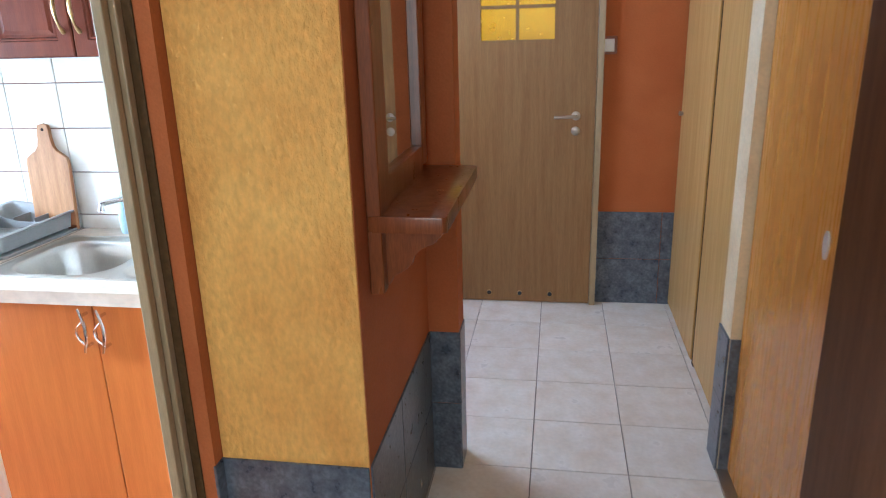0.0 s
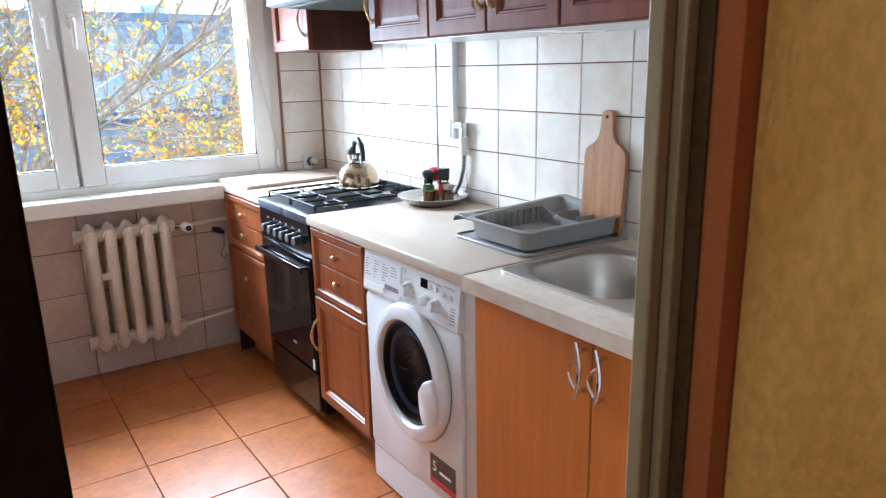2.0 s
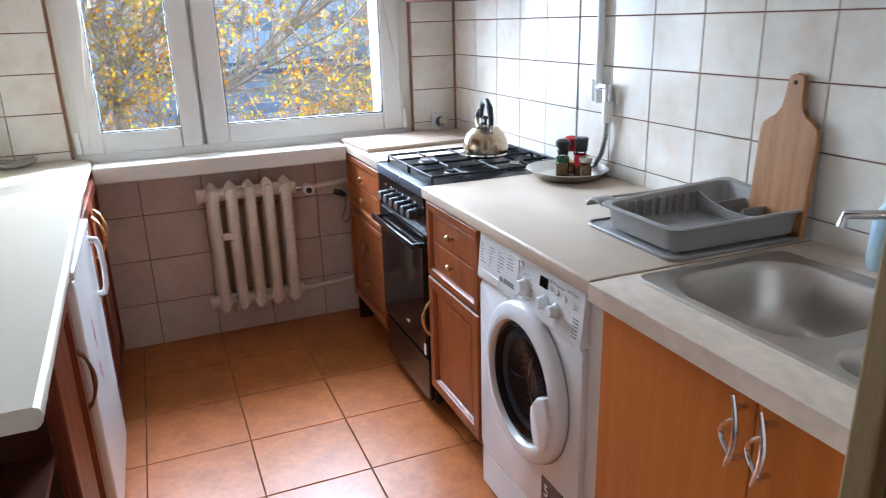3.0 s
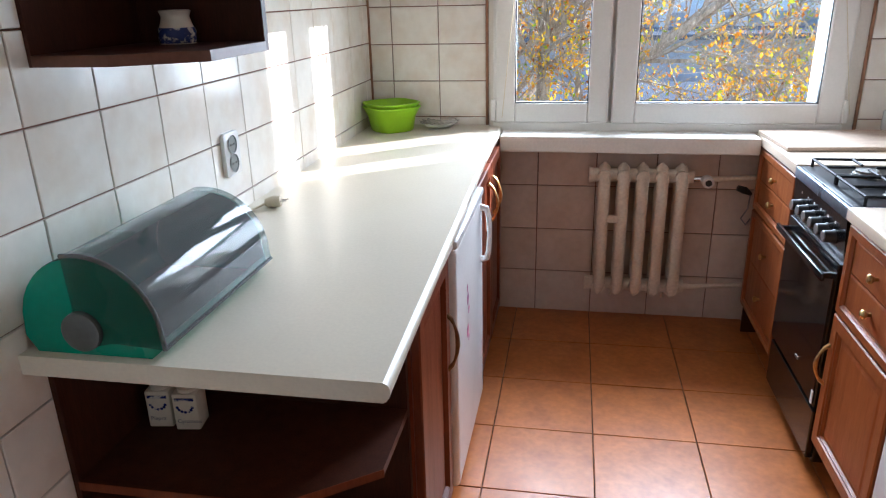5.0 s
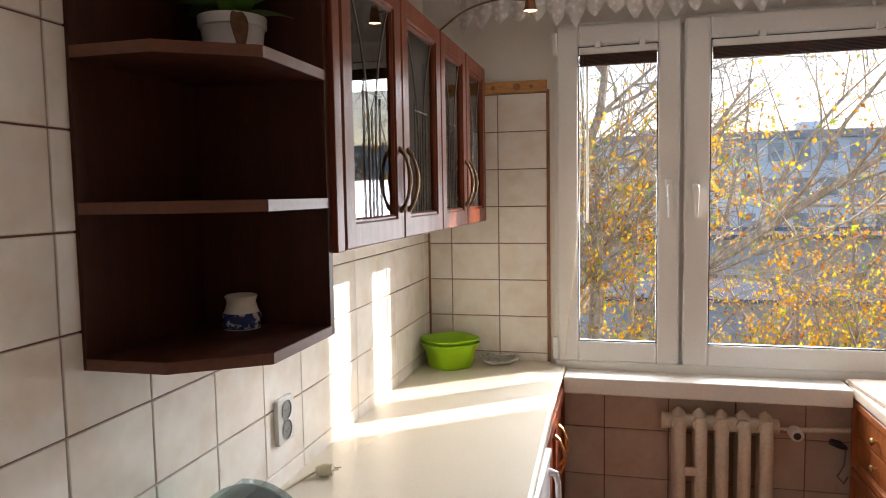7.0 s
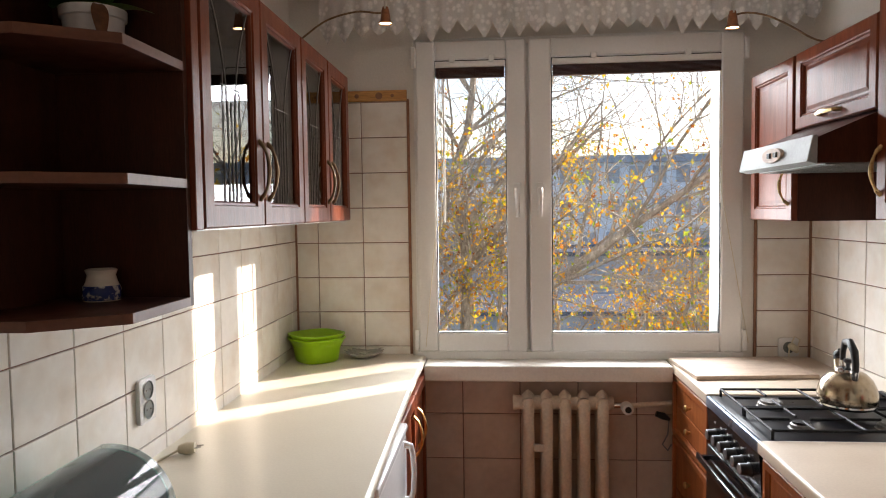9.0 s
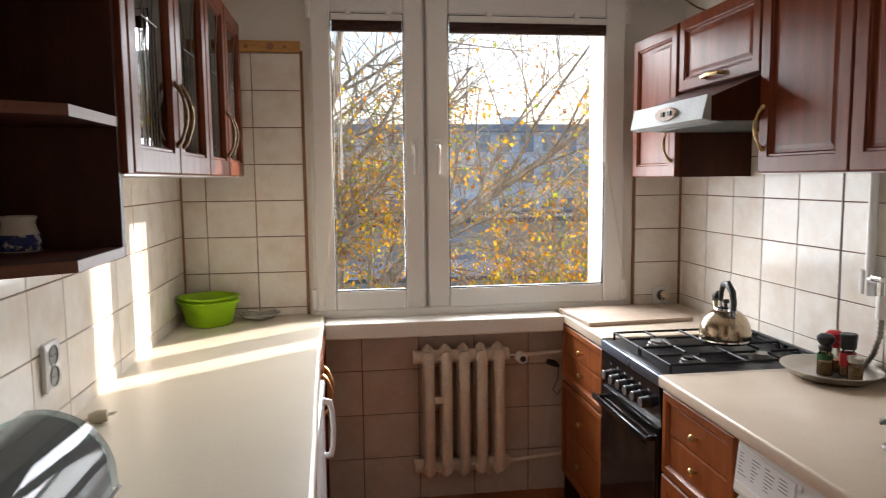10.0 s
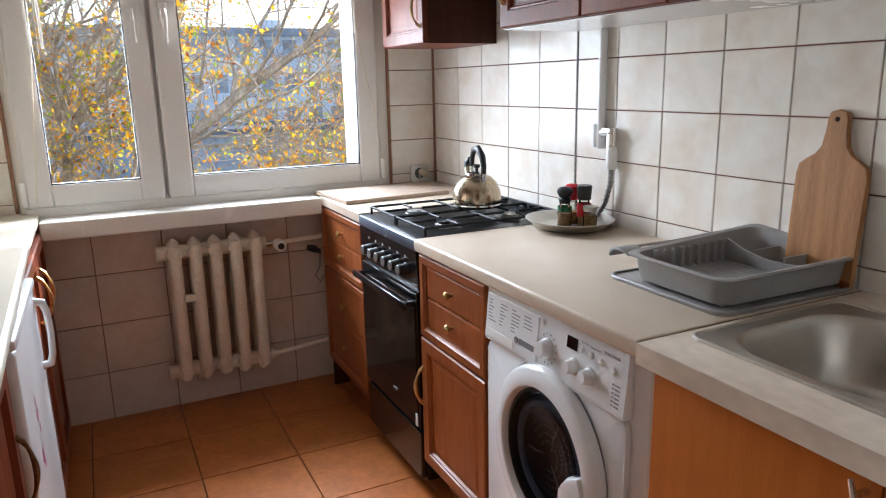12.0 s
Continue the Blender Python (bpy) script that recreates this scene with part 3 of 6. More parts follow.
part("rib_spacer", box(XS[0] + 0.02, XS[1] - 0.015, -0.068, -0.05, 0.37, 0.40, 0.003), M_RADIATOR, radiator)
part("bracket", tube([(0.1, 0.04, 0.04), (0.1, 0.04, -0.01)], 0.008, 6), M_RADIATOR, radiator)
part("bracket", tube([(0.33, 0.04, 0.04), (0.33, 0.04, -0.01)], 0.008, 6), M_RADIATOR, radiator)
valve = part("valve", tube([(0.41, 0, 0.555), (0.47, 0, 0.555)], 0.012, 10), M_CHROME, radiator, smooth=True)
part("valve_head", lathe([(0.0, -0.065), (0.020, -0.065), (0.024, -0.06), (0.024, -0.01), (0.016, 0.0)], 16, (0.462, 0, 0.553), "y"), M_PVC, valve, "cream thermostat head", True)
part("valve_cap", lathe([(0.0, -0.068), (0.013, -0.068), (0.014, -0.06)], 16, (0.462, 0, 0.553), "y"), M_BLACK_PLASTIC, valve, smooth=True)
part("supply_pipe", tube([(0.46, 0, 0.553), (0.66, 0, 0.567)], 0.011, 10), M_RADIATOR, radiator, smooth=True)
part("return_pipe", tube([(0.40, 0, 0.065), (0.44, 0, 0.065), (0.66, 0, 0.085)], [0.018, 0.01, 0.01], 10), M_RADIATOR, radiator, smooth=True)


# ---- cabinet parts ----
def framed_front(name, parent, x0, z0, w, h, mat, fw=0.048, depth=0.02, label="", glass=False):
    """A moulded frame with a sunk, raised-field panel; front towards -y of its cabinet. Returns the frame."""
    bm = rings_mesh(w, h, [(0.0, 0.0), (0.0, depth - 0.004), (0.004, depth), (fw - 0.012, depth), (fw - 0.009, depth - 0.005), (fw - 0.004, depth - 0.004), (fw, depth - 0.011), (fw + 0.0005, 0.0)], False, x0, z0)
    f = part(name, bm, mat, parent, label)
    if not glass:
        i = fw
        bm = rings_mesh(w - 2 * i, h - 2 * i, [(0, 0.004), (0.0, depth - 0.012), (0.008, depth - 0.012), (0.020, depth - 0.009)], True, x0 + i, z0 + i)
        part("panel", bm, mat, f)
    return f


def double_front(parent, x0, z0, w, h, mat, fw=0.032, depth=0.02):
    """A framed front with two flat drawer fields, one above the other, each with its knob."""
    f = part("drawer_front", rings_mesh(w, h, [(0.0, 0.0), (0.0, depth - 0.004), (0.004, depth), (fw - 0.008, depth), (fw - 0.004, depth - 0.005), (fw, depth - 0.008), (fw + 0.0005, 0.0)], False, x0, z0), mat, parent)
    hh = (h - 2 * fw) / 2
    for k in range(2):
        zz = z0 + fw + k * hh
        part("panel", rings_mesh(w - 2 * fw, hh - 0.002, [(0, 0.002), (0.0, depth - 0.012), (0.006, depth - 0.010)], True, x0 + fw, zz), mat, f)
        knob(f, x0 + w / 2, -(depth - 0.012), zz + hh / 2)
    return f


def knob(parent, x, y, z):
    part("knob", lathe([(0.0055, 0.0), (0.0055, -0.010), (0.012, -0.017), (0.0135, -0.021), (0.011, -0.025), (0.005, -0.028), (0.0, -0.028)], 14, (x, y, z), "y"), M_BRASS, parent, "brass knob", True)


def bow_handle(parent, x, y, z0, z1, mat, label, reach=0.032, r=0.0045, lean=0.0):
    bm = bmesh.new()
    pts = arc_points((x, y, z0), (x + lean, y, z1), (0, -reach, 0), 12, 0.6)
    rad = [r * 1.7, r * 1.3] + [r * (0.85 + 0.6 * math.sin(math.pi * k / 8) ** 2) for k in range(9)] + [r * 1.3, r * 1.7]
    add_tube(bm, pts, rad, 8)
    return part("handle", bm, mat, parent, label, True)


def right_cabinet(name, label, y_far, x_front, base=0.0):
    """A cabinet on the window's right-hand side: local x runs from the window to the door, -y to the room."""
    return thing(name, label, "cabinet", pose(x_front, y_far, base, 0, 0, -90))


def carcass(parent, w, d, z0, z1, mat, t=0.016, open_top=False):
    bm = box(0, t, 0.001, d, z0, z1)
    add_box(bm, w - t, w, 0.001, d, z0, z1)
    add_box(bm, t, w - t, 0.001, d, z0, z0 + t)
    if not open_top:
        add_box(bm, t, w - t, 0.001, d, z1 - t, z1)
    add_box(bm, t, w - t, d - 0.006, d, z0 + t, z1 - t)
    part("body", bm, mat, parent)


# ---- right-hand row, from the window ----
cab = right_cabinet("base_cabinet", "narrow honey-brown base cabinet with panelled drawers beside the cooker", 3.866, 1.668)
carcass(cab, 0.50, 0.56, 0.12, 0.838, M_BASEWOOD)
part("kick_board", box(0.0, 0.50, 0.07, 0.085, 0.0, 0.12), M_BASEWOOD, cab)
double_front(cab, 0.004, 0.580, 0.492, 0.252, M_BASEWOOD)
double_front(cab, 0.004, 0.150, 0.492, 0.422, M_BASEWOOD)
part("side_board", box(-0.012, 0.0, 0.0, 0.56, 0.0, 0.838), M_DARKWOOD, cab, "dark side board")

top = tagged(part("worktop", prism([(1.645, 3.366), (1.645, 3.952), (1.975, 3.952), (1.975, YW), (XR, YW), (XR, 3.366)], 0.839, 0.877, 0.005), M_COUNTER_B), "small beige laminate worktop between window sill and cooker", "worktop")

# gas cooker
M_HOB = material("black_hob_enamel", (0.008, 0.008, 0.010), 0.3, fine=70, fine_amount=0.25, rough_var=0.1, spec=0.18)
M_TRIMSTRIP = material("blue_grey_trim_metal", (0.26, 0.32, 0.42), 0.28, 0.7, fine=90, fine_amount=0.15)
stove = thing("gas_cooker", "black freestanding gas cooker with four burners and an oven", "cooker", pose(1.668, 3.362, 0, 0, 0, -90))
stove.scale.z = 1.0356
W = 0.49
part("body", box(0, W, 0.0, 0.555, 0.05, 0.82, 0.004), M_BLACK, stove)
part("hob", box(-0.004, W + 0.004, -0.012, 0.565, 0.820, 0.842, 0.006), M_HOB, stove, "black enamelled hob top", True)
part("front_trim", box(-0.002, W + 0.002, -0.026, -0.010, 0.806, 0.842, 0.006), M_TRIMSTRIP, stove, "dark blue-grey front edge strip", True)
part("side_strip", box(W - 0.004, W + 0.008, -0.01, 0.56, 0.833, 0.8435, 0.002), M_WHITE, stove, "white sealing strip")
bm = prism([(-0.022, 0.806), (-0.012, 0.680), (0.0, 0.680), (0.0, 0.806)], 0.0, W, 0.0, "x")
part("control_panel", bm, M_BLACK, stove)
for k in range(6):
    kx = 0.085 + k * 0.064
    kb = part("knob", lathe([(0.021, -0.010), (0.021, -0.018), (0.018, -0.022), (0.0165, -0.046), (0.0, -0.046)], 18, (kx, 0, 0.735), "y"), M_BLACK_PLASTIC, stove, smooth=True)
    part("knob_cap", lathe([(0.0165, -0.0455), (0.015, -0.049), (0.0, -0.049)], 18, (kx, 0, 0.735), "y"), M_KNOB_GREY, kb, "grey satin knob cap", True)
    part("mark", box(kx - 0.004, kx + 0.004, -0.0202, -0.016, 0.772, 0.779), M_PVC, stove)
oven = part("oven_door", box(0.004, W - 0.004, -0.022, 0.0, 0.235, 0.680, 0.004), M_BLACK, stove)
part("oven_glass", box(0.012, W - 0.012, -0.026, -0.0215, 0.245, 0.640, 0.002), M_BLACK_GLASS, oven)
part("handle", box(0.006, W - 0.006, -0.062, -0.05, 0.628, 0.652, 0.005), M_BLACK, oven, "dark blue-black oven handle", True)
for kx in (0.03, W - 0.03):
    part("handle_stay", box(kx - 0.008, kx + 0.008, -0.055, -0.02, 0.632, 0.648, 0.003), M_BLACK, oven)
part("badge", box(0.285, 0.312, -0.0285, -0.0255, 0.30, 0.308), M_STEEL, oven)
part("drawer", box(0.004, W - 0.004, -0.020, 0.0, 0.062, 0.222, 0.004), M_BLACK_GLASS, stove)
part("energy_label", box(W - 0.022, W - 0.008, -0.0285, -0.0255, 0.245, 0.285), M_PVC, oven)
part("backguard", box(0.01, W - 0.01, 0.545, 0.562, 0.842, 0.866, 0.004), M_BLACK, stove)
for bx, by, r in ((0.13, 0.145, 0.040), (0.36, 0.145, 0.030), (0.13, 0.40, 0.030), (0.36, 0.40, 0.036)):
    b = part("burner", lathe([(r + 0.014, 0.857), (r + 0.012, 0.862), (r, 0.864), (r, 0.874), (r - 0.006, 0.876), (0, 0.876)], 22, (bx, by, -0.021)), M_BURNER, stove, smooth=True)
    part("burner_cap", lathe([(r - 0.006, 0.876), (r - 0.007, 0.882), (0, 0.883)], 22, (bx, by, -0.021)), M_BURNER if r > 0.03 else M_IRON, b, smooth=True)
for gx0, gx1 in ((0.015, 0.240), (0.250, 0.475)):
    bm = bmesh.new()
    zt, r = 0.868, 0.0042
    loop = [(gx0, 0.02, zt), (gx1, 0.02, zt), (gx1, 0.53, zt), (gx0, 0.53, zt), (gx0, 0.02, zt)]
    for a, b in zip(loop, loop[1:]):
        add_tube(bm, [a, b], r, 6)
    mid = (gx0 + gx1) / 2
    for cy in (0.14, 0.40):
        for a, b in (((gx0, cy, zt), (mid - 0.028, cy, zt)), ((gx1, cy, zt), (mid + 0.028, cy, zt)), ((mid, cy - 0.12, zt), (mid, cy - 0.03, zt)), ((mid, cy + 0.13, zt), (mid, cy + 0.03, zt))):
            add_tube(bm, [a, b], r, 6)
    add_tube(bm, [(gx0, 0.275, zt), (gx1, 0.275, zt)], r, 6)
    for a in ((gx0, 0.02), (gx1, 0.02), (gx0, 0.53), (gx1, 0.53)):
        add_tube(bm, [(*a, zt), (*a, 0.843)], 0.005, 6)
    part("pan_support", bm, M_IRON, stove, "black iron pan support")

# drawer and door cabinet
cab = right_cabinet("base_cabinet", "honey-brown base cabinet with two drawers and a panelled door", 2.858, 1.668)
W2 = 0.405
carcass(cab, W2, 0.56, 0.12, 0.838, M_BASEWOOD)
part("kick_board", box(0.0, W2, 0.07, 0.085, 0.0, 0.12), M_BASEWOOD, cab)
double_front(cab, 0.004, 0.575, W2 - 0.008, 0.257, M_BASEWOOD)
d = framed_front("door", cab, 0.004, 0.145, W2 - 0.008, 0.424, M_BASEWOOD, 0.050)
bow_handle(d, 0.020, -0.018, 0.35, 0.475, M_BRASS, "brass bow handle")

# washing machine
wm = thing("washing_machine", "white front-loading washing machine under the worktop", "washing machine", pose(1.668, 2.444, 0, 0, 0, -90))
wm.scale.x = 0.9
WM = 0.61
part("body", box(0, WM + 0.025, 0.0, 0.56, 0.015, 0.837, 0.010, 3), M_WHITE, wm, smooth=True)
bm = prism(round_rect(0.0, WM - 0.03, 0.145, 0.695, 0.02), -0.016, 0.002, 0.005, "y")
part("front_panel", bm, M_WHITE, wm, smooth=True)
part("kick_panel", box(0.0, WM - 0.03, -0.014, 0.0, 0.015, 0.140, 0.004), M_WHITE, wm)
bm = prism([(0.002, 0.700), (-0.022, 0.700), (-0.024, 0.708), (-0.012, 0.836), (0.002, 0.836)], 0.0, WM - 0.03, 0.0, "x")
panel = part("control_panel", bm, M_WHITE, wm)
TILT = 5.3


def on_panel(name, u0, u1, v0, v1, proud, mat, label=""):
    """A flat piece on the sloping control panel: u along it, v up it."""
    bm = box(u0, u1, -proud, 0.001, v0, v1)
    bmesh.ops.rotate(bm, cent=(0, 0, 0), matrix=Matrix.Rotation(-radians(TILT), 3, "X"), verts=bm.verts)
    bmesh.ops.translate(bm, vec=(0, -0.0245, 0.708), verts=bm.verts)
    return part(name, bm, mat, panel, label)


def panel_dial(u, v, r, name="dial"):
    bm = lathe([(r * 1.18, 0.0), (r * 1.15, -0.005), (r, -0.007), (r * 0.86, -0.022), (r * 0.8, -0.024), (0, -0.024)], 22, (0, 0, 0), "y")
    bmesh.ops.rotate(bm, cent=(0, 0, 0), matrix=Matrix.Rotation(-radians(TILT), 3, "X"), verts=bm.verts)
    bmesh.ops.translate(bm, vec=(u, -0.0245 + v * math.tan(radians(TILT)), 0.708 + v), verts=bm.verts)
    return part(name, bm, M_WHITE, panel, "white round dial", True)


on_panel("detergent_drawer", 0.008, 0.255, 0.008, 0.112, 0.003, M_WHITE, "white detergent drawer with printed programme list")
on_panel("drawer_grip", 0.012, 0.15, 0.006, 0.026, 0.0045, M_PVC)
rnd = random.Random(4)
for c in range(4):
    for k in range(7 if c < 3 else 4):
        w = 0.008 + 0.02 * rnd.random()
        on_panel("print_line", 0.018 + 0.058 * c, 0.018 + 0.058 * c + w * 1.5, 0.098 - 0.0085 * k, 0.1005 - 0.0085 * k, 0.0034, M_GREYMARK)
bm = lathe([(0.0, -0.0005), (0.0085, -0.0005), (0.0085, 0.001)], 16, (0, 0, 0), "y")
bmesh.ops.translate(bm, vec=(0.165, -0.026, 0.708 + 0.034), verts=bm.verts)
part("badge", bm, M_GREYMARK, panel)
on_panel("badge_bar", 0.178, 0.245, 0.027, 0.041, 0.0034, M_GREYMARK)
panel_dial(0.298, 0.052, 0.021, "programme_dial")
for k in range(14):
    a = 2 * math.pi * k / 14
    on_panel("print_mark", 0.298 + 0.034 * math.cos(a) - 0.0015, 0.298 + 0.034 * math.cos(a) + 0.0015, 0.052 + 0.034 * math.sin(a) - 0.002, 0.052 + 0.034 * math.sin(a) + 0.002, 0.0006, M_GREYMARK)
panel_dial(0.405, 0.046, 0.016)
panel_dial(0.463, 0.044, 0.016)
on_panel("display", 0.372, 0.410, 0.080, 0.106, 0.0015, M_BLACK_GLASS, "small black display")
for u, v in ((0.428, 0.090), (0.462, 0.088), (0.497, 0.084), (0.272, 0.106), (0.540, 0.080)):
    bm = lathe([(0.0075, 0.0), (0.0075, -0.004), (0.006, -0.005), (0, -0.005)], 12, (0, 0, 0), "y")
    bmesh.ops.translate(bm, vec=(u, -0.0245 + v * math.tan(radians(TILT)), 0.708 + v), verts=bm.verts)
    part("button", bm, M_PVC, panel, smooth=True)
for k in range(6):
    on_panel("print_mark", 0.538, 0.543, 0.010 + 0.0085 * k, 0.013 + 0.0085 * k, 0.0006, M_GREYMARK)
    on_panel("print_line", 0.547, 0.562, 0.010 + 0.0085 * k, 0.0125 + 0.0085 * k, 0.0006, M_GREYMARK)


def writing(text, size, parent, m, mat, name="writing"):
    cu = bpy.data.curves.new(name, "FONT")
    cu.body, cu.size, cu.extrude = text, size, 0.0002
    cu.materials.append(mat)
    ob = new(name, cu)
    ob.parent = parent
    ob.matrix_local = m
    return ob


writing("START/PAUSE", 0.0085, panel, pose(0.505, -0.0262 + 0.0095, 0.812, 90 - TILT), M_GREYMARK)
writing("Eco Time", 0.007, panel, pose(0.425, -0.0262 + 0.0095, 0.812, 90 - TILT), M_GREYMARK)
writing("Energy Saver", 0.007, panel, pose(0.456, -0.0262 + 0.0095, 0.810, 90 - TILT), M_GREYMARK)
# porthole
M_DRUM_SHADE = material("drum_hollow_shade", (0.035, 0.040, 0.048), 0.6, fine=120, fine_amount=0.3, spec=0.2)
M_DRUM_EDGE = material("grey_drum_steel", (0.26, 0.29, 0.33), 0.5, 0.2, fine=120, fine_amount=0.2)
DX, DZ = 0.306, 0.502


def turned_glass(profile, seg=48):
    bm = lathe(profile, seg, (DX, 0, DZ), "y")
    bmesh.ops.scale(bm, vec=(1.045, 1, 1), space=Matrix.Translation((-DX, 0, 0)), verts=bm.verts)
    return bm


door = part("door", turned_glass([(0.214, -0.012), (0.216, -0.024), (0.2145, -0.034), (0.211, -0.039), (0.205, -0.0425), (0.174, -0.0475), (0.169, -0.0465), (0.166, -0.042), (0.160, -0.028), (0.158, -0.014)], 64), M_WHITE, wm, "white porthole door ring", True)
part("door_gap", turned_glass([(0.2195, -0.0172), (0.2195, -0.0185), (0.214, -0.0185)], 64), M_KNOB_GREY, wm)
part("door_seal", turned_glass([(0.163, -0.018), (0.163, -0.032), (0.154, -0.034), (0.146, -0.026), (0.143, -0.0165)]), M_BLACK_PLASTIC, door, "dark rubber rim", True)
part("door_glass", turned_glass([(0.156, -0.032), (0.148, -0.040), (0.134, -0.042), (0.114, -0.033), (0.066, -0.022), (0.0, -0.018)]), G_DARK, door, "domed dark glass", True)
# flat disc, no hollow behind it: the drum's inner shade is its dark colour
part("drum_opening", turned_glass([(0.164, -0.0163), (0.0, -0.0163)]), M_DRUM_SHADE, door)
drum = part("drum", turned_glass([(0.140, -0.0166), (0.130, -0.0235), (0.118, -0.0225), (0.112, -0.0166)]), M_DRUM_EDGE, door, "grey steel drum edge", True)
bm = bmesh.new()
for k in range(34):
    for row, r in ((0, 0.036), (1, 0.054), (2, 0.072), (3, 0.090)):
        a = 2 * math.pi * (k + 0.5 * (row % 2)) / 34
        if -1.5 < math.sin(a) + 2.2 * math.cos(a) and k % 6 != 5:
            add_lathe(bm, [(0.0028, -0.0168), (0.0, -0.0171)], 6, (DX + r * math.cos(a), 0, DZ + r * math.sin(a)), "y")
part("drum_perforation", bm, M_DRUM_EDGE, drum)
for k in range(3):
    a = radians(60 + 120 * k)
    part("drum_paddle", tube([(DX + 0.02 * math.cos(a), -0.0172, DZ + 0.02 * math.sin(a)), (DX + 0.06 * math.cos(a + 0.15), -0.0185, DZ + 0.06 * math.sin(a + 0.15)), (DX + 0.092 * math.cos(a + 0.1), -0.0172, DZ + 0.092 * math.sin(a + 0.1))], [0.001, 0.003, 0.001], 6), M_KNOB_GREY, door, smooth=True)
bm = prism([(DX + 0.118, DZ - 0.118), (DX + 0.104, DZ - 0.085), (DX + 0.096, DZ - 0.040), (DX + 0.098, DZ - 0.020), (DX + 0.112, DZ - 0.004), (DX + 0.130, DZ + 0.020), (DX + 0.170, DZ + 0.035), (DX + 0.196, DZ - 0.03), (DX + 0.176, DZ - 0.105)], -0.0575, -0.026, 0.006, "y")
part("door_grip", bm, M_WHITE, door, "white door grip", True)
lab = part("energy_sticker", box(0.400, 0.545, -0.0175, -0.0155, 0.195, 0.272), M_BLACK, wm, "black and red product sticker")
part("sticker_band", box(0.400, 0.545, -0.018, -0.0172, 0.176, 0.195), M_RED, lab)
writing("5", 0.05, lab, pose(0.415, -0.0182, 0.220, 90, 0, 0), M_PVC)
part("sticker_text", box(0.455, 0.52, -0.0182, -0.0174, 0.222, 0.230), M_PVC, lab)
for fx in (0.05, WM - 0.05):
    part("foot", tube([(fx, 0.06, 0.016), (fx, 0.06, 0.0)], 0.018, 10), M_BLACK_PLASTIC, wm)

tagged(part("worktop", box(1.638, XR, 1.884, 2.868, 0.839, 0.877, 0.008, 3), M_COUNTER_B, smooth=True), "long beige laminate worktop above the washing machine", "worktop")

# sink counter with its cut-out
sink_top = thing("worktop", "marbled beige worktop with an inset sink", "worktop", pose(0, 0, 0.0465))
SX0, SX1, SY0, SY1 = 1.728, 2.145, 1.075, 1.862
bm = box(1.634, SX0 + 0.02, 1.062, 1.880, 0.790, 0.829)
add_box(bm, SX1 - 0.02, XR, 1.062, 1.880, 0.790, 0.829)
add_box(bm, SX0 + 0.02, SX1 - 0.02, SY1 - 0.02, 1.880, 0.790, 0.829)
add_box(bm, SX0 + 0.02, SX1 - 0.02, 1.062, SY0 + 0.02, 0.790, 0.829)
part("slab", bm, M_COUNTER_S, sink_top)
part("edge_strip", box(1.630, 1.6345, 1.062, 1.880, 0.790, 0.829), M_COUNTER_S, sink_top)
part("joint_strip", box(1.6335, XR - 0.01, 1.8802, 1.8838, 0.795, 0.8296), M_BRONZE, sink_top, "dark brown joint strip")
sink = thing("kitchen_sink", "inset brushed steel sink with a drainer", "sink", pose(0, 0, 0.0465))
bm = bmesh.new()


def bowl_rings(bm, x0, x1, y0, y1, steps, r):
    prev = None
    for inset, z, *corner in steps:
        ring = [bm.verts.new((x, y, z)) for x, y in round_rect(x0 + inset, x1 - inset, y0 + inset, y1 - inset, corner[0] if corner else max(0.012, r - inset * 0.4), 10)]
        if prev:
            for k in range(len(ring)):
                bm.faces.new((prev[k], prev[(k + 1) % len(ring)], ring[(k + 1) % len(ring)], ring[k]))
        prev = ring
    bm.faces.new(prev)


BASIN = (SX0 + 0.024, SX1 - 0.045, 1.478, 1.825)
SMALL = (SX0 + 0.028, SX1 - 0.10, 1.285, 1.442)
bowl_rings(bm, *BASIN, [(0.0, 0.8322), (0.003, 0.8312), (0.008, 0.826), (0.013, 0.812), (0.022, 0.75), (0.031, 0.712), (0.045, 0.697), (0.068, 0.690), (0.12, 0.688)], 0.105)
part("basin", bm, M_STEEL, sink, smooth=True)
bm = bmesh.new()
bowl_rings(bm, *SMALL, [(0.0, 0.8322), (0.003, 0.8312), (0.007, 0.826), (0.012, 0.812), (0.020, 0.775), (0.028, 0.760), (0.045, 0.755)], 0.066)
part("small_basin", bm, M_STEEL, sink, smooth=True)
# rim plate: a rolled outer edge and a flat deck with the two bowl openings
rim = bmesh.new()
lip = []
for inset, z in ((0.0, 0.8292), (0.0005, 0.8335), (0.003, 0.8350), (0.006, 0.8342), (0.010, 0.8322)):
    lip.append([rim.verts.new((x, y, z)) for x, y in round_rect(SX0 + inset, SX1 - inset, SY0 + inset, SY1 - inset, 0.03 - inset, 4)])
for a, b in zip(lip, lip[1:]):
    for k in range(len(a)):
        rim.faces.new((a[k], a[(k + 1) % len(a)], b[(k + 1) % len(a)], b[k]))
deck = []
for loop in (lip[-1], [rim.verts.new((x, y, 0.8322)) for x, y in round_rect(*BASIN, 0.105, 10)], [rim.verts.new((x, y, 0.8322)) for x, y in round_rect(*SMALL, 0.066, 10)]):
    for a, b in zip(loop, loop[1:] + loop[:1]):
        deck.append(rim.edges.get((a, b)) or rim.edges.new((a, b)))
bmesh.ops.triangle_fill(rim, use_beauty=True, edges=deck, normal=(0, 0, 1))
part("rim", rim, M_STEEL, sink)
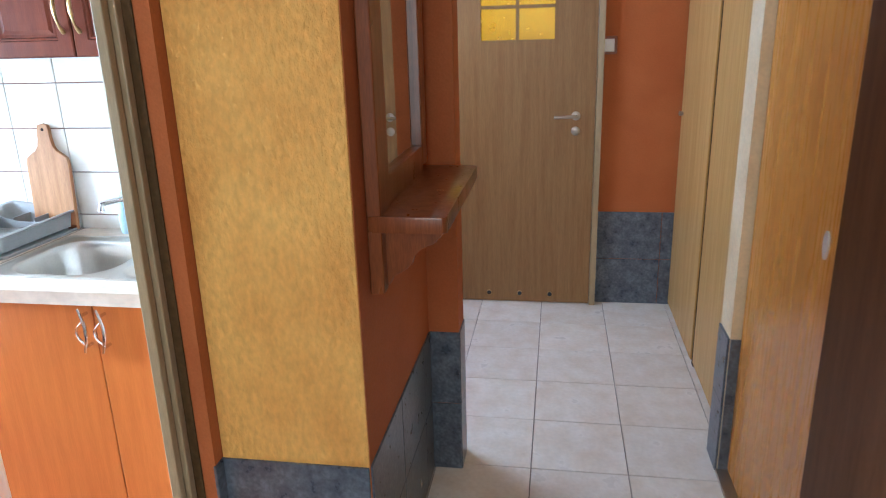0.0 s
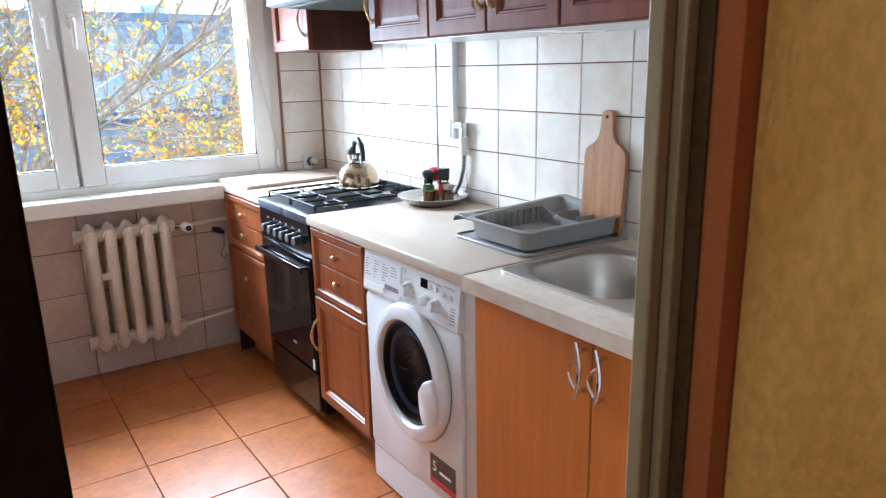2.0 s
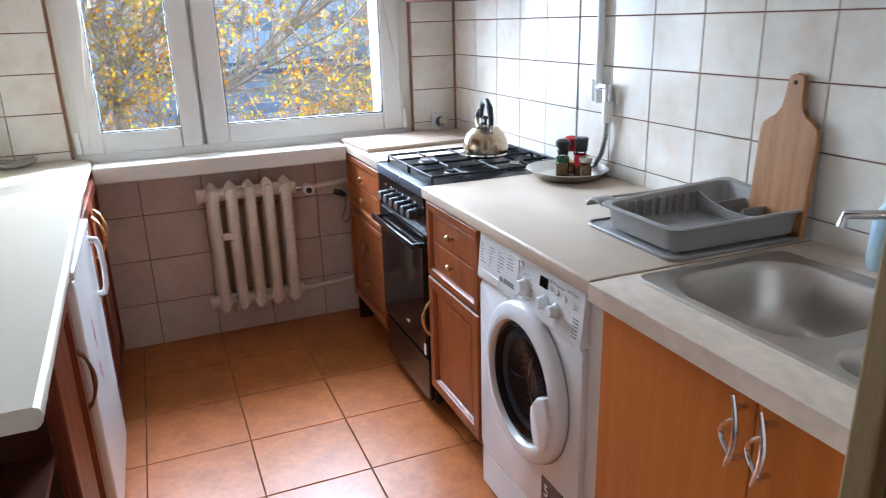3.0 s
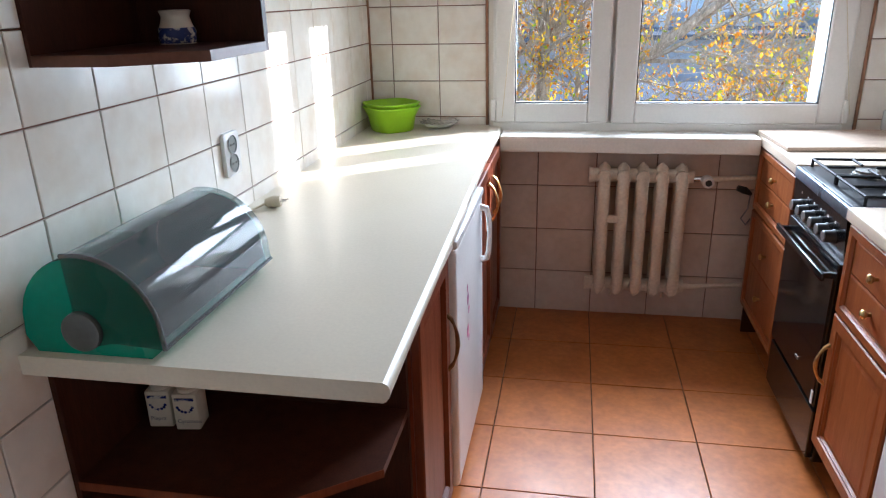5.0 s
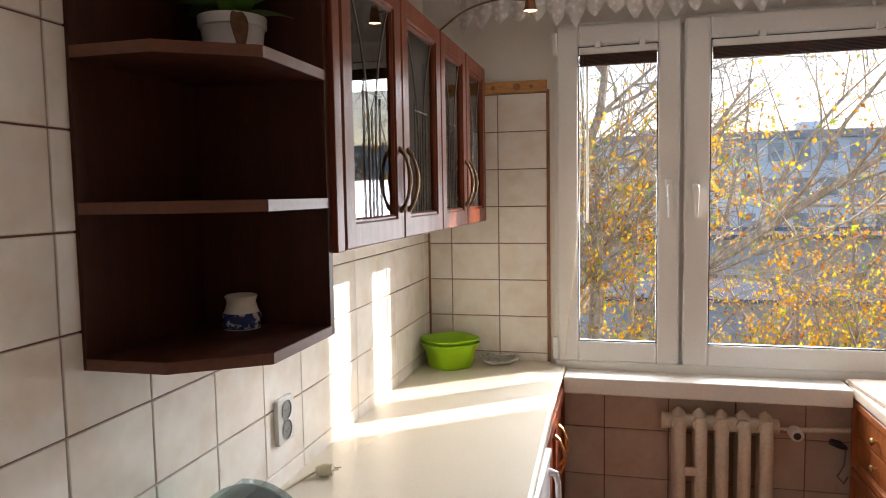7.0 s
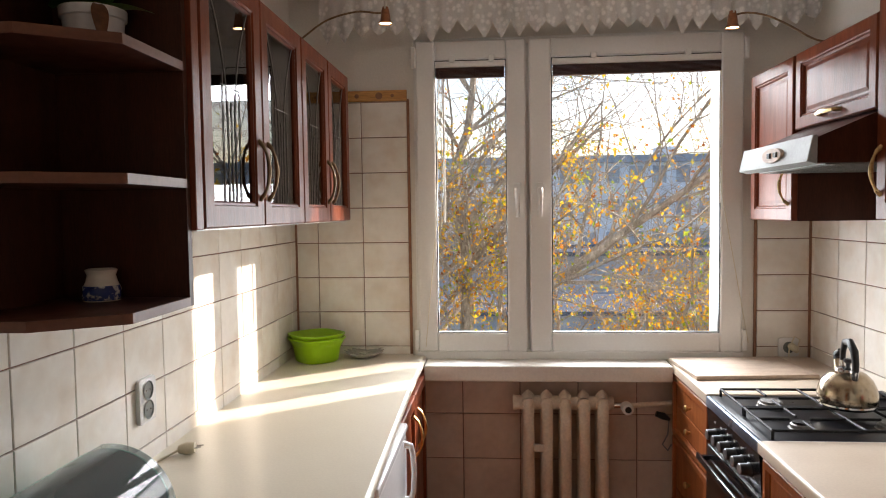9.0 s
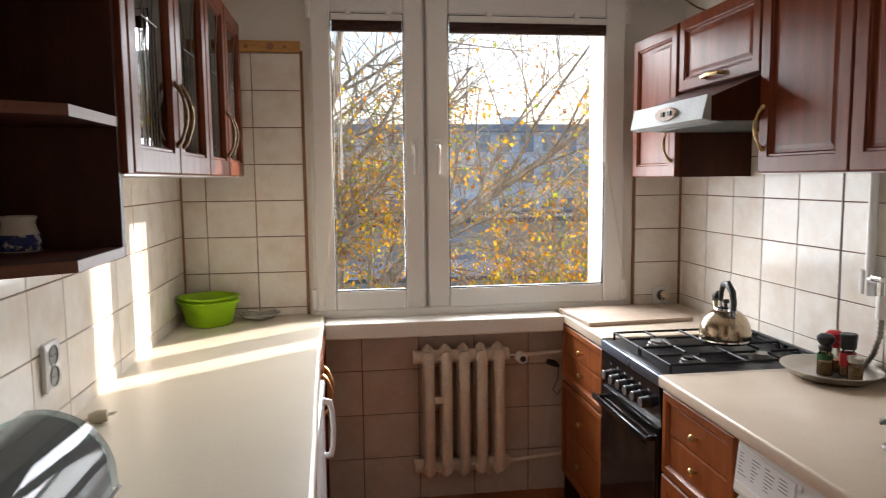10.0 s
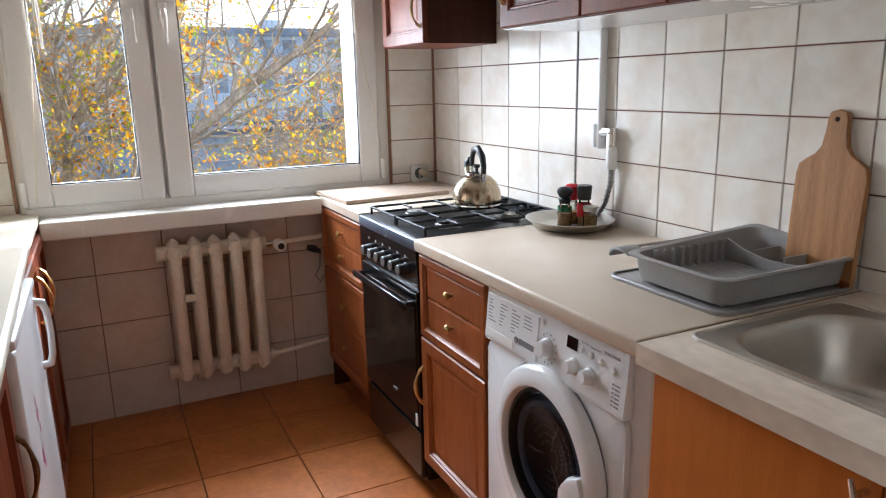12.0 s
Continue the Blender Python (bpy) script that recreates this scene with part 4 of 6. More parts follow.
part("drain", lathe([(0.04, 0.6895), (0.034, 0.691), (0.0, 0.6895)], 20, ((SX0 + SX1) / 2, 1.625, 0)), M_CHROME, sink, smooth=True)
for k in range(7):
    part("drainer_rib", box(SX0 + 0.07 + 0.04 * k, SX0 + 0.085 + 0.04 * k, 1.09, 1.255, 0.833, 0.8365, 0.001), M_STEEL, sink)
tap = thing("mixer_tap", "chrome swivel mixer tap at the sink", "tap", pose(2.195, 1.515, 0.8765))
part("base", lathe([(0.027, 0.0), (0.027, 0.008), (0.02, 0.014), (0.019, 0.075), (0.015, 0.085), (0, 0.085)], 18), M_CHROME, tap, smooth=True)
part("spout", tube([(0, 0, 0.055), (-0.03, 0.03, 0.12), (-0.08, 0.10, 0.145), (-0.11, 0.16, 0.135), (-0.112, 0.163, 0.11)], [0.012, 0.011, 0.010, 0.010, 0.011], 12), M_CHROME, tap, smooth=True)
part("lever", tube([(0, 0, 0.085), (0, -0.01, 0.11), (-0.01, -0.06, 0.135)], [0.012, 0.009, 0.006], 10), M_CHROME, tap, smooth=True)
soap = thing("soap_bottle", "pale blue plastic soap bottle behind the sink", "bottle", pose(2.215, 1.675, 0.8765))
M_SOAP = material("pale_blue_plastic", (0.42, 0.55, 0.74), 0.3, alt=(0.50, 0.66, 0.60), scale=9, fine=60, fine_amount=0.05)
part("bottle", lathe([(0, 0), (0.026, 0), (0.029, 0.01), (0.029, 0.11), (0.014, 0.14), (0.012, 0.15), (0, 0.15)], 18), M_SOAP, soap, smooth=True)
part("cap", lathe([(0.012, 0.15), (0.012, 0.175), (0.006, 0.18), (0.006, 0.2), (0, 0.2)], 14), M_PVC, soap, "white cap", True)

cab = right_cabinet("sink_cabinet", "orange alder sink cabinet with two plain doors", 1.860, 1.672)
WS = 0.792
carcass(cab, WS, 0.56, 0.06, 0.8345, M_SINKWOOD, open_top=True)
part("kick_board", box(0.0, WS, 0.03, 0.045, 0.0, 0.06), M_SINKWOOD, cab)
for x0, x1, hx in ((0.003, 0.409, 0.384), (0.413, WS - 0.003, 0.440)):
    d = part("door", box(x0, x1, -0.018, 0.0, 0.075, 0.832, 0.002), M_SINKWOOD, cab)
    bm = bmesh.new()
    add_tube(bm, [(hx + 0.013 * math.sin(math.pi * k / 10), -0.043, 0.826 - 0.0132 * k) for k in range(11)], [0.0036 + 0.0018 * math.sin(math.pi * k / 10) for k in range(11)], 8)
    add_tube(bm, [(hx + 0.010 - 0.026 * math.sin(math.pi * k / 10), -0.043, 0.790 - 0.0074 * k) for k in range(11)], 0.0040, 8)
    for z in (0.805, 0.712):
        add_tube(bm, [(hx + 0.008, -0.016, z), (hx + 0.006, -0.043, z)], 0.005, 8)
    part("handle", bm, M_CHROME, d, "satin steel crossed bow handle", True)


# ---- left-hand row ----
LZ = 0.888
top = thing("worktop", "long ivory laminate worktop with a rounded front edge", "worktop", pose(0, 1.788, LZ))
part("slab", prism([(0.0, 0.0), (0.634, 0.0), (0.591, 1.582), (0.588, 2.167), (0.535, 2.177), (0.535, 2.212), (0.0, 2.212)], -0.036, 0.0, 0.0), M_COUNTER_W, top)
for (xa, ya), (xb, yb) in (((0.646, 0.0), (0.603, 1.582)), ((0.603, 1.582), (0.600, 2.167))):
    bm = bmesh.new()
    prof = [(-0.014, -0.036), (-0.008, -0.033), (-0.003, -0.026), (0.0, -0.017), (-0.001, -0.010), (-0.004, -0.004), (-0.012, 0.0)]
    va = [bm.verts.new((xa + dx, ya, dz)) for dx, dz in prof]
    vb = [bm.verts.new((xb + dx, yb, dz)) for dx, dz in prof]
    for k in range(len(prof) - 1):
        bm.faces.new((va[k], va[k + 1], vb[k + 1], vb[k]))
    bm.faces.new(va)
    bm.faces.new(vb)
    part("front_edge", bm, M_COUNTER_W, top, "rounded worktop edge", True)


def left_cabinet(name, label, y_near, x_front, base=0.0, category="cabinet"):
    """A cabinet on the left-hand side: local x runs towards the window, -y to the room."""
    return thing(name, label, category, pose(x_front, y_near, base, 0, 0, 90))


ZT = LZ - 0.037
# open end shelf
sh = left_cabinet("end_shelf_unit", "dark brown open shelf unit at the end of the worktop", 1.835, 0.575)
part("side_panel", box(0.325, 0.343, 0.0, 0.565, 0.0, ZT), M_DARKWOOD, sh)
part("back_panel", box(0.0, 0.325, 0.555, 0.567, 0.0, ZT), M_DARKWOOD, sh)
for z in (0.02, 0.30, 0.58):
    part("shelf", prism([(0.325, 0.0), (0.12, 0.0), (0.0, 0.16), (0.0, 0.555), (0.325, 0.555)], z, z + 0.018), M_DARKWOOD, sh)
    part("shelf_edge", prism([(0.12, -0.002), (0.1185, -0.001), (-0.002, 0.159), (-0.002, 0.555), (-0.0005, 0.555), (-0.0005, 0.16), (0.12, -0.0005)], z, z + 0.018), M_CHERRY, sh)
# narrow door cabinet
cab = left_cabinet("base_cabinet", "cherry-brown base cabinet with one panelled door", 2.18, 0.583)
carcass(cab, 0.365, 0.56, 0.08, ZT, M_CHERRY)
part("kick_board", box(0, 0.365, 0.03, 0.045, 0, 0.08), M_CHERRY, cab)
d = framed_front("door", cab, 0.004, 0.085, 0.357, ZT - 0.115, M_CHERRY, 0.06)
bow_handle(d, 0.33, -0.018, 0.50, 0.66, M_BRONZE, "dark bronze bow handle", 0.028)
part("light_strip", box(0.0, 0.4, -0.03, -0.004, ZT - 0.026, ZT - 0.001, 0.004), M_PVC, cab, "white strip under the worktop edge")
# refrigerator
fr = left_cabinet("refrigerator", "white under-counter refrigerator with flower stickers", 2.552, 0.565, category="refrigerator")
part("body", box(0.0, 0.55, 0.0, 0.55, 0.03, ZT - 0.004, 0.006), M_WHITE, fr)
fd = part("door", box(0.002, 0.548, -0.055, -0.004, 0.08, ZT - 0.03, 0.014, 3), M_WHITE, fr, smooth=True)
part("top_trim", box(0.0, 0.55, -0.060, -0.002, ZT - 0.03, ZT - 0.005, 0.008), M_WHITE, fr, smooth=True)
bm = bmesh.new()
add_tube(bm, [(0.50, -0.052, 0.79), (0.50, -0.074, 0.785), (0.50, -0.081, 0.76), (0.50, -0.084, 0.70), (0.50, -0.081, 0.64), (0.50, -0.074, 0.615), (0.50, -0.052, 0.61)], [0.012, 0.011, 0.009, 0.0085, 0.009, 0.011, 0.012], 10)
part("handle", bm, M_WHITE, fd, "white bow handle", True)
M_PINK = material("pink_print", (0.55, 0.10, 0.22), 0.5, alt=(0.18, 0.10, 0.20), scale=60, fine=100, fine_amount=0.2)
for k, (sx, sz, r) in enumerate(((0.20, 0.60, 0.02), (0.215, 0.56, 0.014), (0.19, 0.50, 0.022), (0.21, 0.47, 0.012), (0.195, 0.635, 0.012))):
    bm = bmesh.new()
    for j in range(5):
        a = 2 * math.pi * j / 5
        add_lathe(bm, [(r * 0.5, -0.0555), (0, -0.0558)], 8, (sx + r * 0.55 * math.cos(a), 0, sz + r * 0.55 * math.sin(a)), "y")
    part("sticker", bm, M_PINK, fd, "small pink flower sticker")
# cabinet beside the window
cab = left_cabinet("base_cabinet", "cherry-brown base cabinet next to the radiator", 3.115, 0.585)
carcass(cab, 0.74, 0.575, 0.08, ZT, M_CHERRY)
part("kick_board", box(0, 0.74, 0.03, 0.045, 0, 0.08), M_CHERRY, cab)
for x0, hx in ((0.004, 0.30), (0.372, 0.42)):
    d = framed_front("door", cab, x0, 0.085, 0.364, ZT - 0.10, M_CHERRY, 0.055)
    bow_handle(d, hx, -0.018, 0.62, 0.77, M_BRASS, "brass bow handle", 0.034)

# wall cabinets with leaded glass
UB, UT, UX = 1.495, 2.10, 0.298
for y0, n, wdoor in ((2.335, 2, 0.389), (3.113, 2, 0.3545)):
    cab = left_cabinet("wall_cabinet", "cherry-brown wall cabinet with two leaded glass doors", y0, UX - 0.02, UB)
    w = wdoor * n
    bm = box(0, 0.016, 0.001, UX - 0.024, 0, UT - UB)
    add_box(bm, w - 0.016, w, 0.001, UX - 0.024, 0, UT - UB)
    add_box(bm, 0.016, w - 0.016, 0.001, UX - 0.024, UT - UB - 0.016, UT - UB)
    part("body", bm, M_CHERRY, cab)
    part("bottom_board", box(0.0, w, 0.0, UX - 0.024, -0.002, 0.014), M_WHITE, cab, "white underside")
    part("back_board", box(0.016, w - 0.016, UX - 0.032, UX - 0.026, 0.014, UT - UB - 0.016), M_WHITE, cab, "white back board")
    part("inner_shelf", box(0.016, w - 0.016, 0.03, UX - 0.03, 0.30, 0.316), M_WHITE, cab, "white inner shelf")
    for k in range(n):
        x0, hh = k * wdoor + 0.003, UT - UB - 0.004
        ww = wdoor - 0.006
        d = framed_front("door", cab, x0, 0.002, ww, hh, M_CHERRY, 0.062, 0.02, glass=True)
        g = part("glass", box(x0 + 0.058, x0 + ww - 0.058, -0.009, -0.006, 0.06, hh - 0.06), G_DOOR, d, "clear glass pane")
        gx0, gx1, gz0, gz1 = x0 + 0.062, x0 + ww - 0.062, 0.062, hh - 0.062
        m = (gx0 + gx1) / 2
        q = (gx1 - gx0) / 4
        for s in (-1, 1):
            lead = [(m + s * (q * 0.35 + 1.5 * q * (max(0.0, (k2 - 5) / 9)) ** 2.2), -0.0105, gz0 + (gz1 - gz0) * k2 / 14) for k2 in range(15)]
            part("lead_line", tube(lead, 0.0013, 5), M_BURNER, d)
        for f, z in ((-0.9, 0.36), (0.0, 0.30), (0.9, 0.33)):
            part("lead_line", tube([(m + f * q * 0.9, -0.0105, gz0), (m + f * q * 0.9, -0.0105, z)], 0.0012, 5), M_BURNER, d)
        part("lead_line", tube([(m - q * 1.0, -0.0105, 0.335), (m + q * 1.0, -0.0105, 0.335)], 0.0012, 5), M_BURNER, d)
        hx = x0 + (ww - 0.03 if k == 0 else 0.03)
        bow_handle(d, hx, -0.018, 0.07, 0.225, M_BRONZE, "dark bronze bow handle", 0.028, 0.0044)

# open corner shelf on the wall
ws = left_cabinet("wall_shelf", "dark brown open wall shelf with cut-off corners", 1.955, 0.285, 1.339, "shelf")
part("side_panel", box(0.322, 0.340, 0.0, 0.284, 0.0, 0.80), M_DARKWOOD, ws)
part("cover_strip", box(0.340, 0.376, -0.012, 0.04, 0.157, 0.80, 0.002), M_CHERRY, ws)
part("back_panel", box(0.0, 0.322, 0.272, 0.284, 0.0, 0.80), M_DARKWOOD, ws)
for z, t in ((0.0, 0.019), (0.244, 0.019), (0.482, 0.019), (0.78, 0.018)):
    part("shelf", prism([(0.322, 0.0), (0.09, 0.0), (0.0, 0.13), (0.0, 0.272), (0.322, 0.272)], z, z + t), M_DARKWOOD, ws)
    part("shelf_edge", prism([(0.09, -0.002), (0.322, -0.002), (0.322, -0.0005), (0.0905, -0.0005), (-0.0005, 0.13), (-0.0005, 0.272), (-0.002, 0.272), (-0.002, 0.129)], z + 0.0005, z + t - 0.0005), M_SHELF_EDGE, ws, "paler front edge")

# ---- right-hand wall cabinets ----
RX, RB, RT = 1.955, 1.487, 2.085
for y_far, w, hside, both in ((2.892, 0.396, "l", False), (2.495, 0.61, "m", True), (1.884, 0.61, "m", True)):
    cab = right_cabinet("wall_cabinet", "cherry-brown wall cabinet with moulded panel doors", y_far, RX + 0.02, RB)
    carcass(cab, w, XR - RX - 0.022, 0, RT - RB, M_CHERRY)
    part("underside", box(0.0, w, 0.0, XR - RX - 0.022, -0.003, -0.0005), M_WHITE, cab, "white underside")
    nd = 2 if both else 1
    for k in range(nd):
        ww = w / nd
        d = framed_front("door", cab, k * ww + 0.002, 0.001, ww - 0.004, RT - RB - 0.002, M_CHERRY, 0.058, 0.02)
        hx = k * ww + (0.026 if (not both or k == 1) else ww - 0.026)
        bow_handle(d, hx, -0.018, 0.07, 0.20, M_BRASS, "brass bow handle", 0.028, 0.0046)
cab = right_cabinet("wall_cabinet", "narrow cherry-brown wall cabinet beside the hood", 3.832, RX + 0.015, 1.477)
carcass(cab, 0.405, XR - RX - 0.017, 0, 0.575, M_CHERRY)
part("side_board", box(0.4045, 0.4085, 0.0, XR - RX - 0.017, 0.0, 0.575), M_DARKWOOD, cab, "dark brown side board")
d = framed_front("door", cab, 0.002, 0.001, 0.401, 0.573, M_CHERRY, 0.055)
bow_handle(d, 0.374, -0.018, 0.06, 0.19, M_BRASS, "brass bow handle", 0.034)
cab = right_cabinet("wall_cabinet", "low cherry-brown cabinet above the cooker hood", 3.422, RX + 0.02, 1.793)
carcass(cab, 0.527, XR - RX - 0.022, 0, 0.262, M_CHERRY)
d = framed_front("flap_door", cab, 0.002, 0.001, 0.523, 0.260, M_CHERRY, 0.05)
part("handle", tube([(0.20, -0.018, 0.028), (0.21, -0.04, 0.028), (0.26, -0.046, 0.03), (0.32, -0.04, 0.028), (0.33, -0.018, 0.028)], [0.007, 0.006, 0.008, 0.006, 0.007], 8), M_BRASS, d, "brass bow handle", True)

M_HOODFRONT = material("pale_grey_enamel", (0.33, 0.36, 0.35), 0.5, 0.0, spec=0.3, fine=120, fine_amount=0.06)
M_FILTER = material("grey_filter_mesh", (0.20, 0.21, 0.20), 0.5, 0.6, fine=160, fine_amount=0.3, bump=0.001, bump_scale=200)
hood = right_cabinet("cooker_hood", "slim cooker hood with a pale control strip", 3.420, 1.80)
tagged(hood, category="cooker hood")
hood.location.z = 1.648
part("housing", prism([(0.0, 0.070), (0.0, 0.0), (0.46, 0.0), (0.46, 0.143), (0.175, 0.143)], 0.003, 0.524, 0.0, "x"), M_DARKWOOD, hood, "dark brown sloping housing")
part("front_panel", prism([(-0.014, 0.076), (-0.030, 0.004), (-0.001, -0.004), (-0.001, 0.078)], -0.008, 0.535, 0.003, "x"), M_HOODFRONT, hood, "pale grey metal control strip")
part("control_plate", prism([(0.285 + 0.075 * math.cos(a), 0.038 + 0.022 * math.sin(a)) for a in [2 * math.pi * k / 24 for k in range(24)]], -0.0325, -0.018, 0.0, "y"), M_CUTBOARD, hood, "oval beige switch plate")
for kx in (0.275, 0.325):
    part("switch", box(kx - 0.012, kx + 0.012, -0.038, -0.030, 0.030, 0.046, 0.002), M_BLACK_PLASTIC, hood)
part("filter", box(0.02, 0.51, 0.03, 0.44, -0.004, -0.0005), M_FILTER, hood, "grey slotted grease filter")
for k in range(24):
    part("filter_bar", box(0.03 + 0.02 * k, 0.036 + 0.02 * k, 0.06, 0.43, -0.0055, -0.0038), M_FILTER, hood)


# ---- things on the worktops ----
bowl = thing("plastic_bowl", "lime green plastic bowl with a second bowl stacked in it", "bowl", pose(0.132, 3.845, LZ))


def bowl_mesh(r0, r1, z0, z1, lip):
    bm = bmesh.new()
    prev = None
    steps = [(0.0, 0.0), (0.92, 0.0), (1.0, 0.06), (1.12, 0.6), (r1 / r0, 0.93), (r1 / r0 + lip, 0.95), (r1 / r0 + lip, 1.0), (r1 / r0 - 0.02, 1.0), (1.06, 0.5), (0.9, 0.06), (0.0, 0.05)]
    for f, h in steps:
        ring = [bm.verts.new((r0 * f * (1 + 0.06 * math.cos(4 * a)) * math.cos(a), r0 * f * (1 + 0.06 * math.cos(4 * a)) * math.sin(a) * 0.95, z0 + (z1 - z0) * h)) for a in [2 * math.pi * k / 40 for k in range(40)]]
        if prev:
            for k in range(40):
                bm.faces.new((prev[k], prev[(k + 1) % 40], ring[(k + 1) % 40], ring[k]))
        prev = ring
    bmesh.ops.remove_doubles(bm, verts=bm.verts, dist=0.0003)
    return bm


part("outer_bowl", bowl_mesh(0.088, 0.116, 0.0, 0.105, 0.05), M_LIME, bowl, smooth=True)
part("inner_bowl", bowl_mesh(0.080, 0.112, 0.03, 0.122, 0.08), M_LIME, bowl, smooth=True)

dish = thing("crystal_dish", "flat scalloped crystal glass dish", "dish", pose(0.325, 3.925, LZ))
bm = bmesh.new()
prev = None
for r, z in ((0.0, 0.004), (0.035, 0.003), (0.06, 0.008), (0.078, 0.02), (0.085, 0.026), (0.078, 0.024), (0.06, 0.012), (0.03, 0.008), (0.0, 0.008)):
    ring = [bm.verts.new(((r + 0.006 * r / 0.085 * math.cos(16 * a)) * math.cos(a), (r + 0.006 * r / 0.085 * math.cos(16 * a)) * math.sin(a), z + 0.003 * r / 0.085 * math.cos(16 * a))) for a in [2 * math.pi * k / 96 for k in range(96)]]
    if prev:
        for k in range(96):
            bm.faces.new((prev[k], prev[(k + 1) % 96], ring[(k + 1) % 96], ring[k]))
    prev = ring
M_CRYSTAL = material("cut_crystal", (0.84, 0.83, 0.78), 0.08, fine=140, fine_amount=0.12, trans=0.5, bump=0.002, bump_scale=160, ior=1.5)
part("glass", bm, M_CRYSTAL, dish)

M_PIVOT = material("smoke_grey_plastic", (0.12, 0.135, 0.13), 0.35, fine=80, fine_amount=0.08)
bread = thing("bread_bin", "emerald green plastic bread bin with a smoked roll lid", "bread bin", pose(0.0, 1.808, LZ))
CX, CZ, RR, L = 0.138, 0.048, 0.128, 0.405


def half_round(a0, a1, r, n=14):
    return [(CX + r * math.cos(radians(a0 + (a1 - a0) * k / n)), CZ + r * math.sin(radians(a0 + (a1 - a0) * k / n))) for k in range(n + 1)]


back = half_round(20, 180, RR - 0.004) + [(0.012, 0.03), (0.03, 0.0), (0.24, 0.0), (CX + RR - 0.004, 0.018), (CX + RR - 0.004, 0.034)]
for y0, y1 in ((0.0, 0.005), (L - 0.005, L)):
    part("end_wall", prism(back, y0, y1, 0.0, "y"), M_GREEN, bread)
bm = bmesh.new()
shell = half_round(80, 180, RR - 0.003) + [(0.012, 0.03), (0.03, 0.0), (0.24, 0.0), (CX + RR - 0.004, 0.018), (CX + RR - 0.004, 0.034)]
va = [bm.verts.new((x, 0.004, z)) for x, z in shell]
vb = [bm.verts.new((x, L - 0.004, z)) for x, z in shell]
for k in range(len(shell) - 1):
    bm.faces.new((va[k], va[k + 1], vb[k + 1], vb[k]))
part("base_shell", bm, M_GREEN, bread, smooth=True)
lid_line = half_round(100, 0, RR + 0.003, 18) + [(CX + RR + 0.006, 0.022)]
bm = bmesh.new()
va = [bm.verts.new((x, -0.006, z)) for x, z in lid_line]
vb = [bm.verts.new((x, L + 0.006, z)) for x, z in lid_line]
for k in range(len(lid_line) - 1):
    bm.faces.new((va[k], va[k + 1], vb[k + 1], vb[k]))
lid = part("lid", bm, G_SMOKE, bread, "smoked clear roll lid", True)
for y in (-0.006, L + 0.006):
    part("lid_end", prism(half_round(100, 0, RR + 0.003, 18) + [(CX + RR + 0.006, 0.022), (CX + 0.04, 0.028), (CX, CZ - 0.03), (CX - 0.02, CZ)], y - 0.0015, y + 0.0015, 0.0, "y"), G_SMOKE_END, lid)
    part("pivot", lathe([(0.0, -0.009), (0.030, -0.009), (0.034, -0.006), (0.035, 0.004), (0.0, 0.006)], 28, (CX - 0.012, y, CZ - 0.002), "y"), M_PIVOT, lid, "grey pivot disc", True)
part("lid_rim", tube([(CX + RR + 0.006, -0.006, 0.024), (CX + RR + 0.006, L + 0.006, 0.024)], 0.004, 6), G_SMOKE, lid)
part("lid_band", tube([(x, -0.007, z) for x, z in lid_line], 0.004, 6), G_SMOKE, lid)

plug = thing("power_plug", "ivory power plug with its cord lying on the worktop", "plug", pose(0.085, 2.66, LZ))
part("plug_body", tube([(-0.02, 0.0, 0.014), (0.0, 0.004, 0.016), (0.022, 0.008, 0.018)], [0.011, 0.017, 0.015], 10), M_CORD, plug, smooth=True)
for s in (-0.008, 0.008):
    part("pin", tube([(0.022, 0.008 + s, 0.018), (0.04, 0.012 + s, 0.02)], 0.0025, 6), M_CHROME, plug)
part("cord", tube([(-0.02, 0.0, 0.012), (-0.04, -0.02, 0.004), (-0.055, -0.09, 0.004), (-0.075, -0.16, 0.004), (-0.079, -0.30, 0.004)], 0.0035, 6), M_CORD, plug, smooth=True)


def wall_socket(m, double, label):
    s = thing("wall_socket", label, "socket", m)
    hgt = 0.115 if double else 0.08
    part("plate", prism(round_rect(-0.042, 0.042, -hgt / 2, hgt / 2, 0.008), -0.011, 0.0, 0.003, "y"), M_WHITE, s, smooth=True)
    for dz in ((-0.025, 0.025) if double else (0.0,)):
        c = part("socket_well", lathe([(0.025, -0.0135), (0.022, -0.0125), (0.022, -0.0112), (0.0, -0.0112)], 20, (0, 0, dz), "y"), M_PIVOT, s, "dark recessed socket", True)
        for sx in (-0.0095, 0.0095):
            part("pin_hole", lathe([(0.0028, -0.0122), (0, -0.0122)], 8, (sx, 0, dz), "y"), M_BLACK, c)
    return s


wall_socket(pose(0.006, 2.600, 1.053, 0, 0, 90), True, "white double wall socket on the tiles")
sk = wall_socket(pose(2.170, YW - 0.006, 0.922), False, "white wall socket with a plug beside the window")
part("plug", tube([(0.01, -0.012, 0.005), (0.012, -0.045, 0.0), (0.015, -0.06, -0.01)], [0.016, 0.015, 0.008], 10), M_CORD, sk, "ivory plug", True)
part("cord", tube([(0.015, -0.06, -0.008), (0.03, -0.05, 0.04), (0.02, -0.02, 0.05), (-0.005, -0.03, 0.0), (-0.012, -0.04, -0.035)], 0.003, 6), M_CORD, sk, smooth=True)

